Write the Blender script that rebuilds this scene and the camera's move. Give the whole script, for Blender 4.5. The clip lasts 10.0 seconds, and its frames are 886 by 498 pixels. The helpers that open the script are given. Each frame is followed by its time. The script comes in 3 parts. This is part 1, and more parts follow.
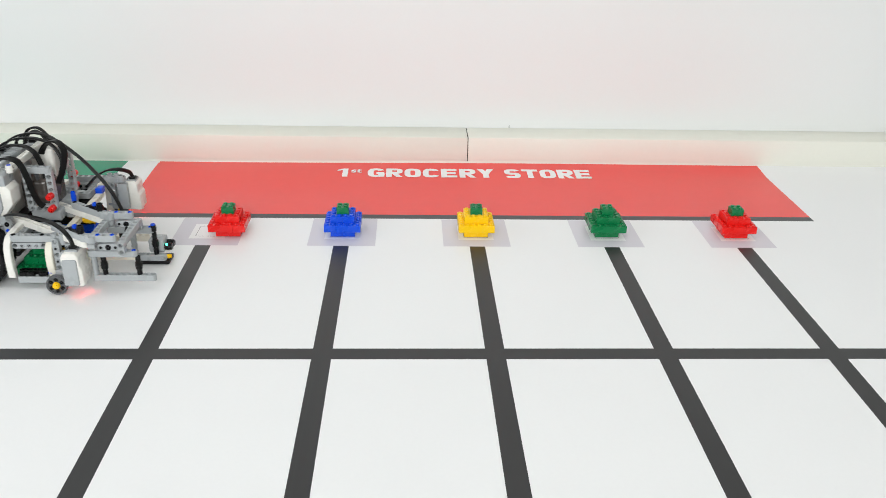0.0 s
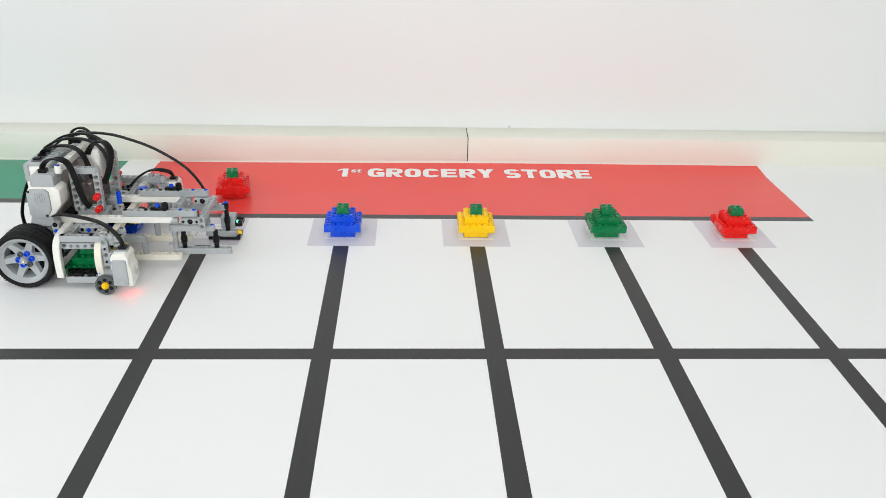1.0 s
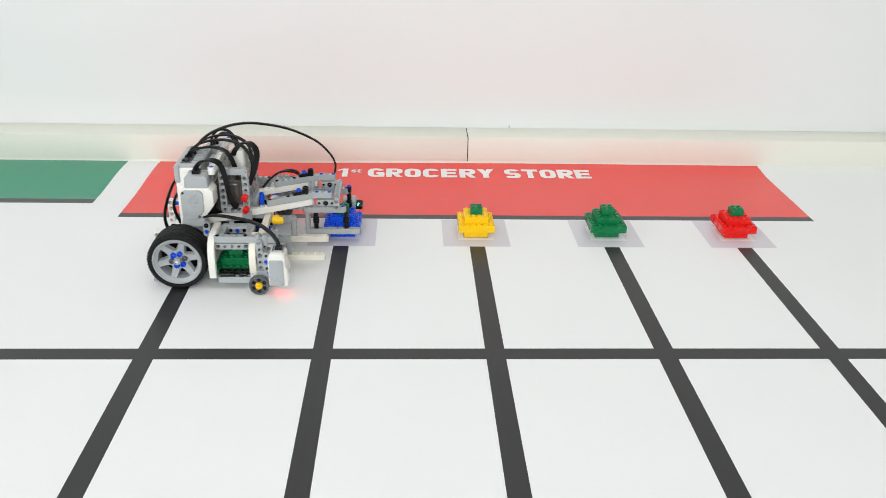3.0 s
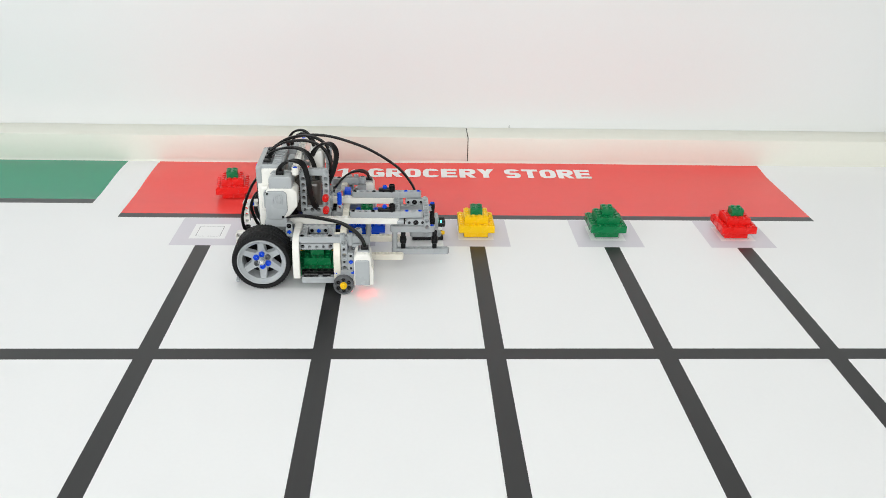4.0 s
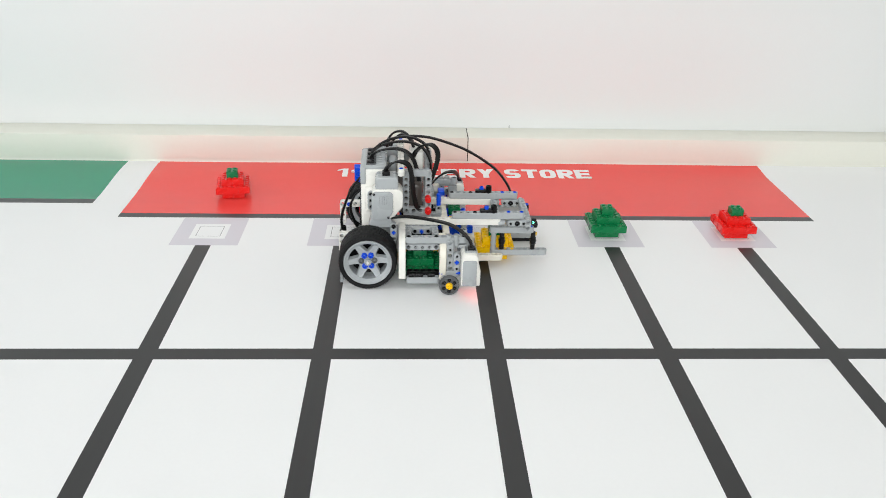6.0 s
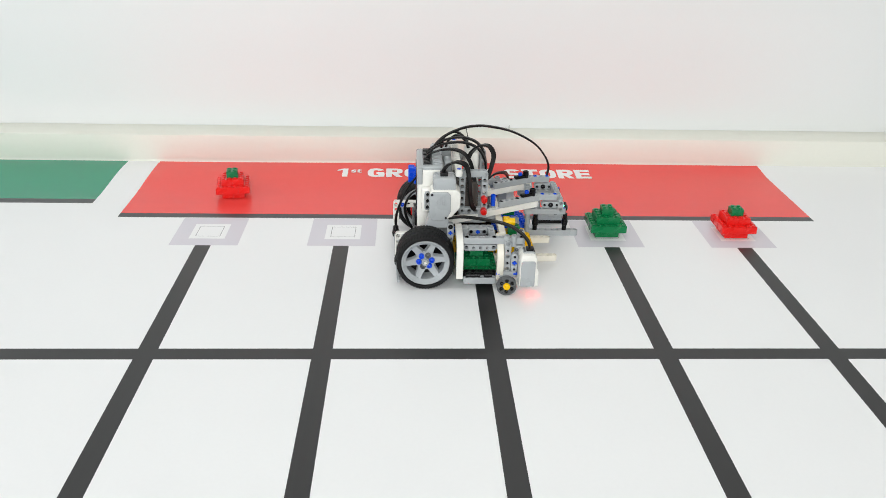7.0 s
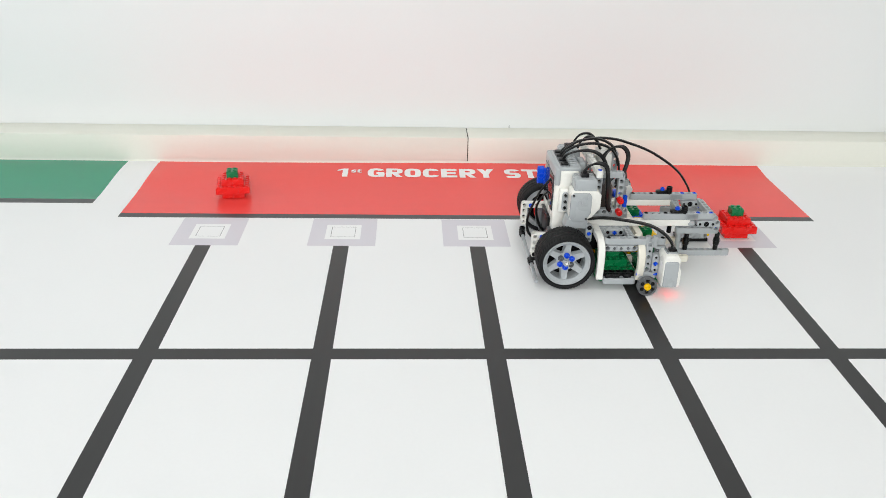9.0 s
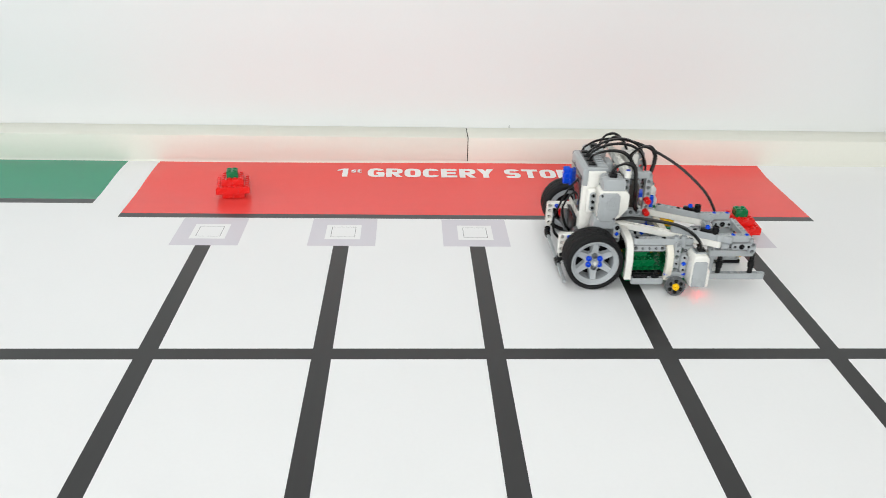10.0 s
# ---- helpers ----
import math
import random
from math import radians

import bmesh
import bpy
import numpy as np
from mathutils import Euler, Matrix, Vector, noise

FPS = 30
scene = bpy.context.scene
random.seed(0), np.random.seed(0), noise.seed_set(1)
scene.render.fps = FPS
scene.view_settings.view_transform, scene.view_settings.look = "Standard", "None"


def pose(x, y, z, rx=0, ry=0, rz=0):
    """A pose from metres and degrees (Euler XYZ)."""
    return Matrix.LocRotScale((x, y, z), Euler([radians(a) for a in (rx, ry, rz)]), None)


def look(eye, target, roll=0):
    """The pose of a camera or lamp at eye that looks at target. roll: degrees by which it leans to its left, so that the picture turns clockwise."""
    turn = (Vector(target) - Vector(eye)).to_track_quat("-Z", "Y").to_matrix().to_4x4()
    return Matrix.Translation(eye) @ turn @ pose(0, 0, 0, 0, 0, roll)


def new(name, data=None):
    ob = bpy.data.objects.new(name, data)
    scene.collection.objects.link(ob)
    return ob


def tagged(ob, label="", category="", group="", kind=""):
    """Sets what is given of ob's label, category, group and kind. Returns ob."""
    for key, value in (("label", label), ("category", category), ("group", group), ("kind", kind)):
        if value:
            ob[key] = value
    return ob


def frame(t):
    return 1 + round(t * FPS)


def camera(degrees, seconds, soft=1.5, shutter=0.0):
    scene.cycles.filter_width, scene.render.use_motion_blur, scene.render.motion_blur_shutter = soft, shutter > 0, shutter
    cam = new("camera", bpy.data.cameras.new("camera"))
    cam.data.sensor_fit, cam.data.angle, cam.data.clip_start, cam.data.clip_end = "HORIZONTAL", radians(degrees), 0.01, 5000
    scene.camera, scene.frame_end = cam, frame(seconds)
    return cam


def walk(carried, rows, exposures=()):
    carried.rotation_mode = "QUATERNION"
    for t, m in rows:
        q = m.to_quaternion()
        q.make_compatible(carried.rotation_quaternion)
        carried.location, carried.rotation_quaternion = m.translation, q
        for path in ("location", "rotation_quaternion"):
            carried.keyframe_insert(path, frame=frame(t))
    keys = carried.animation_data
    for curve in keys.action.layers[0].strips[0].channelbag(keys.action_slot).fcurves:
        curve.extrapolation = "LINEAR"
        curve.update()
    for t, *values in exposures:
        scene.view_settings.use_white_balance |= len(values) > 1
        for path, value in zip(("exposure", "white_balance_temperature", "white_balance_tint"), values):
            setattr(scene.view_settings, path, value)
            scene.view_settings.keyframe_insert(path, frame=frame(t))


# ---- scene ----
P = 0.008                      # one module of the toy bricks
S, LW, G = 0.1785, 0.0203, 0.0888   # spacing and width of the black lines, side of the grey squares


def basis(eye, right, up, fwd):
    m = Matrix.Identity(4)
    for i in range(3):
        m[i][0], m[i][1], m[i][2], m[i][3] = right[i], up[i], -fwd[i], eye[i]
    return m


CAM = basis((-0.09033, -0.99242, 0.46717), (0.99914, -0.03515, 0.02189), (-0.00470, 0.42895, 0.90331), (0.04114, 0.90264, -0.42842))
cam = camera(55.83, 10.0, soft=0.6, shutter=0.2)
walk(cam, [(0.0, CAM), (10.0, CAM)])

# ---- light ----
scene.view_settings.exposure = 0.06
world = bpy.data.worlds.new("world")
scene.world = world
world.use_nodes = True
sky = world.node_tree.nodes.new("ShaderNodeTexSky")
sky.sky_type, sky.sun_disc, sky.sun_elevation, sky.sun_rotation = "NISHITA", False, radians(35), radians(250)
world.node_tree.nodes["Background"].inputs["Strength"].default_value = 0.1
world.node_tree.links.new(sky.outputs[0], world.node_tree.nodes["Background"].inputs["Color"])


def area_lamp(name, m, sx, sy, watts, color):
    d = bpy.data.lights.new(name, "AREA")
    d.shape, d.size, d.size_y, d.energy, d.color = "RECTANGLE", sx, sy, watts, color
    ob = new(name, d)
    ob.matrix_world = m
    return ob


ROOM_X, ROOM_Y, ROOM_Z = 2.2, -3.2, 2.5
WALL_Y = 0.3704
area_lamp("window_daylight", look((-ROOM_X - 0.02, -1.2, 1.35), (0, -1.2, 1.2)), 2.2, 1.4, 15.5, (0.88, 0.97, 1.0))
# assumed fill from behind the camera, brightens front faces and the wall
area_lamp("back_fill", look((-0.3, ROOM_Y - 0.02, 1.4), (-0.3, 0, 1.2)), 2.2, 1.4, 77, (0.985, 1.0, 0.985))
# assumed overhead fill, brightens the board tops and other upward faces
area_lamp("overhead_fill", look((0.25, -0.75, ROOM_Z - 0.03), (0.25, -0.75, 0)), 1.8, 1.5, 13, (0.99, 1.0, 0.97))


# ---- materials ----
def material(name, color, rough=0.4, metal=0.0, coat=0.0, grain=0.0, grain_scale=400.0, bump=0.0, vary=0.0, wear_scale=6.0, emit=0.0, ior=1.5):
    """A surface with colour variation at two scales, roughness variation and fine relief."""
    m = bpy.data.materials.new(name)
    m.use_nodes = True
    nt = m.node_tree
    b = nt.nodes["Principled BSDF"]
    b.inputs["Roughness"].default_value, b.inputs["Metallic"].default_value = rough, metal
    b.inputs["Coat Weight"].default_value, b.inputs["IOR"].default_value = coat, ior
    b.inputs["Base Color"].default_value = (*color, 1)
    co = nt.nodes.new("ShaderNodeTexCoord")
    fine, wide = nt.nodes.new("ShaderNodeTexNoise"), nt.nodes.new("ShaderNodeTexNoise")
    fine.inputs["Scale"].default_value, wide.inputs["Scale"].default_value = grain_scale, wear_scale
    fine.inputs["Detail"].default_value, wide.inputs["Detail"].default_value = 3, 4
    for n in (fine, wide):
        nt.links.new(co.outputs["Object"], n.inputs["Vector"])
    if grain or vary:
        add = nt.nodes.new("ShaderNodeMath")
        add.operation = "MULTIPLY_ADD"
        nt.links.new(wide.outputs["Fac"], add.inputs[0])
        add.inputs[1].default_value = 2 * vary
        sub = nt.nodes.new("ShaderNodeMath")
        sub.operation = "MULTIPLY_ADD"
        nt.links.new(fine.outputs["Fac"], sub.inputs[0])
        sub.inputs[1].default_value, sub.inputs[2].default_value = 2 * grain, 1 - grain - vary
        nt.links.new(sub.outputs[0], add.inputs[2])
        mul = nt.nodes.new("ShaderNodeVectorMath")
        mul.operation = "SCALE"
        mul.inputs[0].default_value = color
        nt.links.new(add.outputs[0], mul.inputs["Scale"])
        nt.links.new(mul.outputs[0], b.inputs["Base Color"])
    if vary > 0.015:
        rr = nt.nodes.new("ShaderNodeMapRange")
        rr.inputs["To Min"].default_value, rr.inputs["To Max"].default_value = max(rough - 0.07, 0.02), rough + 0.07
        nt.links.new(wide.outputs["Fac"], rr.inputs["Value"])
        nt.links.new(rr.outputs[0], b.inputs["Roughness"])
    if bump:
        bn = nt.nodes.new("ShaderNodeBump")
        bn.inputs["Strength"].default_value, bn.inputs["Distance"].default_value = bump, 0.0004
        nt.links.new(fine.outputs["Fac"], bn.inputs["Height"])
        nt.links.new(bn.outputs[0], b.inputs["Normal"])
    if emit:
        b.inputs["Emission Color"].default_value, b.inputs["Emission Strength"].default_value = (*color, 1), emit
    return m


def plastic(name, color, rough=0.28, ior=1.4):
    return material(name, color, rough, grain=0.02, vary=0.03, grain_scale=400, wear_scale=45, bump=0.015, ior=ior)


GREY = plastic("light_grey_plastic", (0.385, 0.405, 0.415))
DGREY = plastic("dark_grey_plastic", (0.10, 0.105, 0.11))
WHITE = plastic("white_plastic", (0.80, 0.785, 0.735))
CREAM = plastic("ivory_plastic", (0.78, 0.74, 0.64))
BLACK = plastic("black_plastic", (0.005, 0.005, 0.0055), 0.28, 1.32)
BLUE = plastic("blue_plastic", (0.002, 0.070, 0.66))
RED = plastic("red_plastic", (0.76, 0.012, 0.009))
YELLOW = plastic("yellow_plastic", (0.92, 0.56, 0.002))
GREEN = plastic("green_plastic", (0.001, 0.17, 0.052))
SMOKE = material("smoky_gap_filler", (0.075, 0.062, 0.055), 0.22, grain=0.05, vary=0.12, wear_scale=60)
RUBBER = material("black_rubber", (0.006, 0.006, 0.0065), 0.60, ior=1.32, grain=0.10, vary=0.05, grain_scale=1400, wear_scale=60, bump=0.05)
CABLE = material("black_cable_sheath", (0.006, 0.006, 0.006), 0.36, ior=1.35, grain=0.05, vary=0.1, wear_scale=30)
SCREEN = material("display_glass", (0.03, 0.035, 0.04), 0.06)
GLOW_RED = material("red_sensor_light", (1.0, 0.05, 0.06), emit=15.0)
GLOW_GREEN = material("green_indicator_light", (0.1, 1.0, 0.6), emit=4.0)

MAT = dict(grain=0.012, vary=0.02, grain_scale=260, wear_scale=5)
M_WHITE = material("mat_white_vinyl", (0.835, 0.835, 0.838), 0.36, **MAT)
M_BLACK = material("mat_black_print", (0.017, 0.016, 0.017), 0.36, **MAT)
M_BAND = material("mat_dark_grey_print", (0.040, 0.040, 0.045), 0.34, **MAT)
M_SQUARE = material("mat_pale_grey_print", (0.64, 0.615, 0.665), 0.36, **MAT)
PRINT = dict(grain=0.02, vary=0.008, grain_scale=70, wear_scale=3)
M_RED = material("mat_red_print", (0.84, 0.058, 0.050), 0.27, **PRINT)
M_GREEN = material("mat_green_print", (0.018, 0.27, 0.155), 0.27, **PRINT)
WALL = material("white_wall_paint", (0.765, 0.773, 0.765), 0.55, grain=0.01, vary=0.02, grain_scale=300, wear_scale=2.0, bump=0.05)
# grey of the unseen room surfaces, kept dark to cut bounced fill
ROOM = material("unseen_room_grey", (0.30, 0.30, 0.29), 0.6, grain=0.01, vary=0.03, grain_scale=300, wear_scale=2.0, bump=0.05)
BOARD = material("white_laminate_board", (0.76, 0.755, 0.675), 0.42, grain=0.015, vary=0.015, grain_scale=200, wear_scale=8, bump=0.05)
GAP = material("dark_joint", (0.012, 0.014, 0.012), 0.8)


# ---- mesh helpers ----
def mesh_of(bm, mats, smooth=False, name="mesh"):
    me = bpy.data.meshes.new(name)
    bmesh.ops.recalc_face_normals(bm, faces=bm.faces[:])
    bm.to_mesh(me)
    bm.free()
    for m in mats if isinstance(mats, (list, tuple)) else [mats]:
        me.materials.append(m)
    if smooth:
        me.shade_smooth()
        me.set_sharp_from_angle(angle=radians(38))
    return me


def put(name, me, parent=None, m=None, label=""):
    ob = new(name, me)
    if parent is not None:
        ob.parent = parent
    if m is not None:
        ob.matrix_basis = m
    if label:
        ob["label"] = label
    return ob


def part(name, bm, mats, parent, label="", m=None, smooth=True):
    return put(name, mesh_of(bm, mats, smooth, name), parent, m, label)


def empty(name, m=None, parent=None):
    ob = new(name)
    ob.empty_display_size = 0.02
    if parent is not None:
        ob.parent = parent
    if m is not None:
        ob.matrix_basis = m
    return ob


def add_box(bm, x0, x1, y0, y1, z0, z1, bevel=0.0, seg=2, m=None, mi=0):
    vs = [bm.verts.new((x, y, z)) for z in (z0, z1) for y in (y0, y1) for x in (x0, x1)]
    fs = [bm.faces.new([vs[i] for i in q]) for q in ((0, 2, 3, 1), (4, 5, 7, 6), (0, 1, 5, 4), (2, 6, 7, 3), (0, 4, 6, 2), (1, 3, 7, 5))]
    for f in fs:
        f.material_index = mi
    if bevel:
        r = bmesh.ops.bevel(bm, geom=list({e for f in fs for e in f.edges}), offset=bevel, segments=seg, profile=0.5, affect="EDGES", material=-1)
        vs = list({v for f in r["faces"] for v in f.verts} | {v for v in vs if v.is_valid})
    if m is not None:
        bmesh.ops.transform(bm, matrix=m, verts=[v for v in vs if v.is_valid])
    return bm


def box(x0, x1, y0, y1, z0, z1, bevel=0.0, seg=2):
    return add_box(bmesh.new(), x0, x1, y0, y1, z0, z1, bevel, seg)


def ring_solid(bm, profile, n=24, m=None, mi=0):
    """Turns the closed profile of (radius, height) about z."""
    loops = []
    for r, z in profile:
        loops.append([bm.verts.new((r * math.cos(2 * math.pi * i / n), r * math.sin(2 * math.pi * i / n), z)) for i in range(n)])
    for a, b in zip(loops, loops[1:] + loops[:1]):
        for i in range(n):
            f = bm.faces.new((a[i], a[(i + 1) % n], b[(i + 1) % n], b[i]))
            f.material_index = mi
    vs = [v for l in loops for v in l]
    if m is not None:
        bmesh.ops.transform(bm, matrix=m, verts=vs)
    return bm


def disc_solid(bm, profile, n=16, m=None, mi=0):
    """Turns an open profile of (radius, height) about z and closes both ends."""
    loops = [[bm.verts.new((r * math.cos(2 * math.pi * i / n), r * math.sin(2 * math.pi * i / n), z)) for i in range(n)] for r, z in profile]
    for a, b in zip(loops, loops[1:]):
        for i in range(n):
            bm.faces.new((a[i], a[(i + 1) % n], b[(i + 1) % n], b[i])).material_index = mi
    bm.faces.new(loops[0][::-1]).material_index = mi
    bm.faces.new(loops[-1]).material_index = mi
    if m is not None:
        bmesh.ops.transform(bm, matrix=m, verts=[v for l in loops for v in l])
    return bm


def frame_of(x, z):
    """A turn that takes local x to x and local z to z."""
    x, z = Vector(x).normalized(), Vector(z).normalized()
    y = z.cross(x)
    return Matrix((x, y, z)).transposed().to_4x4()


AX = dict(x=(1, 0, 0), y=(0, 1, 0), z=(0, 0, 1))
beam_meshes = {}


def beam_mesh(n, mat, h=0.0039):
    """A studless beam of n holes along x from 0, holes along z, rounded ends, countersunk holes."""
    key = (n, mat.name, h)
    if key in beam_meshes:
        return beam_meshes[key]
    bm, K, w, c = bmesh.new(), 16, 0.0038, 0.0005
    for k in range(n):
        cx = k * P
        def loop(kind, z, grow=0.0):
            out = []
            for j in range(K):
                a = 2 * math.pi * j / K
                ca, sa = math.cos(a), math.sin(a)
                if isinstance(kind, float):
                    x, y = kind * ca, kind * sa
                else:
                    ww = w - grow
                    s = ww / max(abs(ca), abs(sa))
                    x, y = s * ca, s * sa
                    if (k == 0 and ca < -1e-6) or (k == n - 1 and ca > 1e-6):
                        x, y = ww * ca, ww * sa
                    else:
                        x = max(-P / 2, min(P / 2, x * (P / 2) / ww))
                out.append(bm.verts.new((cx + x, y, z)))
            return out
        rows = [loop(0.00305, h), loop("o", h, c), loop("o", h - c), loop("o", c - h), loop("o", -h, c), loop(0.00305, -h), loop(0.00305, 0.0009 - h),
                loop(0.0024, 0.0009 - h), loop(0.0024, h - 0.0009), loop(0.00305, h - 0.0009)]
        for i, (a, b) in enumerate(zip(rows, rows[1:] + rows[:1])):
            for j in range(K):
                q = (a[j], a[(j + 1) % K], b[(j + 1) % K], b[j])
                if i in (1, 2, 3) and all(abs(abs(v.co.x - cx) - P / 2) < 1e-6 for v in q):
                    continue
                bm.faces.new(q)
    bmesh.ops.remove_doubles(bm, verts=bm.verts[:], dist=1e-6)
    beam_meshes[key] = mesh_of(bm, mat, True, "beam")
    return beam_meshes[key]


def beam(parent, n, at, along, hole, mat, name="beam", label=""):
    along, hole = AX.get(along, along), AX.get(hole, hole)
    return put(name, beam_mesh(n, mat), parent, Matrix.Translation(at) @ frame_of(along, hole), label)


pin_meshes = {}


def pin(parent, at, axis, mat, length=0.008, r=0.0024, name="pin", cross=False):
    key = (round(length, 4), r, mat.name, cross)
    if key not in pin_meshes:
        bm = bmesh.new()
        h = length / 2
        if cross:
            add_box(bm, -r, r, -r * 0.36, r * 0.36, -h, h, 0.0002, 1)
            add_box(bm, -r * 0.36, r * 0.36, -r, r, -h + 0.00005, h - 0.00005, 0.0002, 1)
        else:
            d = min(0.003, 0.7 * h)
            ring_solid(bm, [(r * 0.66, -h), (r * 0.85, -h), (r, -h + 0.0004), (r, -0.0006), (r * 1.12, -0.0006), (r * 1.12, 0.0006), (r, 0.0006), (r, h - 0.0004), (r * 0.85, h), (r * 0.66, h),
                            (r * 0.62, h - d), (r * 0.2, h - d), (r * 0.2, d - h), (r * 0.62, d - h)], 14)
        pin_meshes[key] = mesh_of(bm, mat, True, name)
    axis = Vector(AX.get(axis, axis))
    side = (1, 0, 0) if abs(axis.x) < 0.9 else (0, 1, 0)
    return put(name, pin_meshes[key], parent, Matrix.Translation(at) @ frame_of(Vector(side) - axis * axis.dot(Vector(side)), axis))


def strip(points, across, thick, width, rnd=0.0004):
    """A flat bar that follows points; across is the direction of its width, thick its height."""
    bm = bmesh.new()
    across = Vector(across).normalized()
    pts = [Vector(p) for p in points]
    loops = []
    for i, p in enumerate(pts):
        d = (pts[min(i + 1, len(pts) - 1)] - pts[max(i - 1, 0)]).normalized()
        up = across.cross(d).normalized()
        side = d.cross(up).normalized()
        w, t = width / 2, thick / 2
        c = min(rnd, t * 0.9)
        loops.append([bm.verts.new(p + side * a + up * b) for a, b in ((-w + c, -t), (w - c, -t), (w, -t + c), (w, t - c), (w - c, t), (-w + c, t), (-w, t - c), (-w, -t + c))])
    for a, b in zip(loops, loops[1:]):
        for i in range(8):
            bm.faces.new((a[i], a[(i + 1) % 8], b[(i + 1) % 8], b[i]))
    bm.faces.new(loops[0][::-1]), bm.faces.new(loops[-1])
    return bm


def smooth_path(pts, n=8):
    """Catmull-Rom through pts."""
    p = [Vector(q) for q in pts]
    p = [2 * p[0] - p[1]] + p + [2 * p[-1] - p[-2]]
    out = []
    for a, b, c, d in zip(p, p[1:], p[2:], p[3:]):
        for i in range(n):
            t = i / n
            out.append(0.5 * (2 * b + (c - a) * t + (2 * a - 5 * b + 4 * c - d) * t * t + (3 * b - a - 3 * c + d) * t ** 3))
    return out + [p[-2]]


def slab(name, x0, x1, y0, y1, z0, z1, mat, label, category, bevel=0.0):
    return tagged(part(name, box(x0, x1, y0, y1, z0, z1, bevel), mat, None, smooth=False), label, category, kind="structure")


# ---- the room ----
# all but the north wall are out of view, added to limit bounced light
slab("floor", -ROOM_X, ROOM_X, ROOM_Y, WALL_Y, -0.104, -0.004, ROOM, "hidden floor under the printed mat, grey to dim bounced light", "floor")
slab("wall_north", -ROOM_X - 0.1, ROOM_X + 0.1, WALL_Y, WALL_Y + 0.1, -0.1, ROOM_Z, WALL, "plain white painted wall behind the mat", "wall")
slab("wall_east", ROOM_X, ROOM_X + 0.1, ROOM_Y, WALL_Y, -0.1, ROOM_Z, ROOM, "unseen side wall, grey to dim bounced light", "wall")
slab("ceiling", -ROOM_X - 0.1, ROOM_X + 0.1, ROOM_Y - 0.1, WALL_Y + 0.1, ROOM_Z, ROOM_Z + 0.1, ROOM, "unseen ceiling, grey to dim bounced light", "ceiling")


def wall_with_opening(name, along, at, a0, a1, o0, o1, oz0, oz1):
    """An unseen wall in the plane x = at or y = at, with an assumed window's opening."""
    bm = bmesh.new()
    for u0, u1, z0, z1 in ((a0, o0, -0.1, ROOM_Z), (o1, a1, -0.1, ROOM_Z), (o0, o1, -0.1, oz0), (o0, o1, oz1, ROOM_Z)):
        if along == "y":
            add_box(bm, at - 0.1, at, u0, u1, z0, z1)
        else:
            add_box(bm, u0, u1, at - 0.1, at, z0, z1)
    return tagged(part(name, bm, ROOM, None, smooth=False), "unseen wall with an assumed window opening, grey to dim bounced light", "wall", kind="structure")


wall_with_opening("wall_west", "y", -ROOM_X, ROOM_Y, WALL_Y, -2.3, -0.1, 0.65, 2.05)
# opening made up for the fill lamp behind the camera
wall_with_opening("wall_south", "x", ROOM_Y, -ROOM_X, ROOM_X, -1.4, 0.8, 0.7, 2.1)


# ---- border boards along the wall ----
def border_board(x0, x1, label):
    return tagged(part("border_board", box(x0, x1, 0.3135, WALL_Y - 0.0005, -0.0035, 0.0480, 0.0006, 2), BOARD, None, smooth=True), label, "border board", "border boards")


border_board(-1.7, 0.0052, "long white laminated border board standing along the wall")
border_board(0.0066, 1.7, "white laminated border board butted against the next one")
joint = part("joint_backing", box(0.0040, 0.0078, 0.316, 0.369, -0.003, 0.0470), GAP, None, smooth=False)
tagged(joint, "dark open joint between the border boards", "joint", kind="structure")
mark = part("hairline_crack", box(0.0782, 0.0790, WALL_Y - 0.0012, WALL_Y + 0.002, 0.0476, 0.0525), GAP, None, smooth=False)
tagged(mark, "short dark hairline mark at the wall's foot", "crack", kind="structure")


# ---- the printed mat ----
def curl(x, y):
    """How far the sheet lifts off the floor towards its back edge."""
    t = max(0.0, (y - 0.165) / 0.1475)
    left = 1.0 / (1.0 + math.exp((x + 0.30) * 14))
    right = 1.0 / (1.0 + math.exp(-(x - 0.40) * 22))
    hump = math.sin(min(t, 1.0) * math.pi * 0.72) ** 2
    return left * (0.0036 * hump + 0.0019 * t * t) + right * 0.0058 * max(0.0, (t - 0.62) / 0.38) ** 1.6 + (1 - left) * (1 - right) * 0.0052 * t * t - 0.0014 * t ** 3 * (0.5 + 0.5 * math.cos(2 * math.pi * (x + 0.3) / 0.9))


RX0, RX1, RY0, BAND = -0.4946, 0.4920, 0.0905, 0.0145


def region(x, y):
    """Which print lies at this place: an index into the mat's materials."""
    yb = RY0
    if RX0 < x < RX1 and y > yb:
        return 2 if y < yb + BAND else 4
    if x < -0.5455 and y > 0.1405:
        return 2 if y < 0.1405 + 0.016 else 5
    if -0.2704 < y < -0.2501:
        return 1
    for k in range(-3, 4):
        dx, dy = abs(x - k * S), abs(y - G / 2)
        if k in (-3, 3):
            if dx < LW / 2 and y < 0 and k == 3 and y < -0.26:
                return 1
            continue
        if dx < LW / 2 and y < 0.0:
            return 1
        q = max(dx, dy)
        if q < G / 2:
            if q > 0.0236:
                return 3
            return 1 if 0.0157 < q < 0.0162 else 0
    return 0


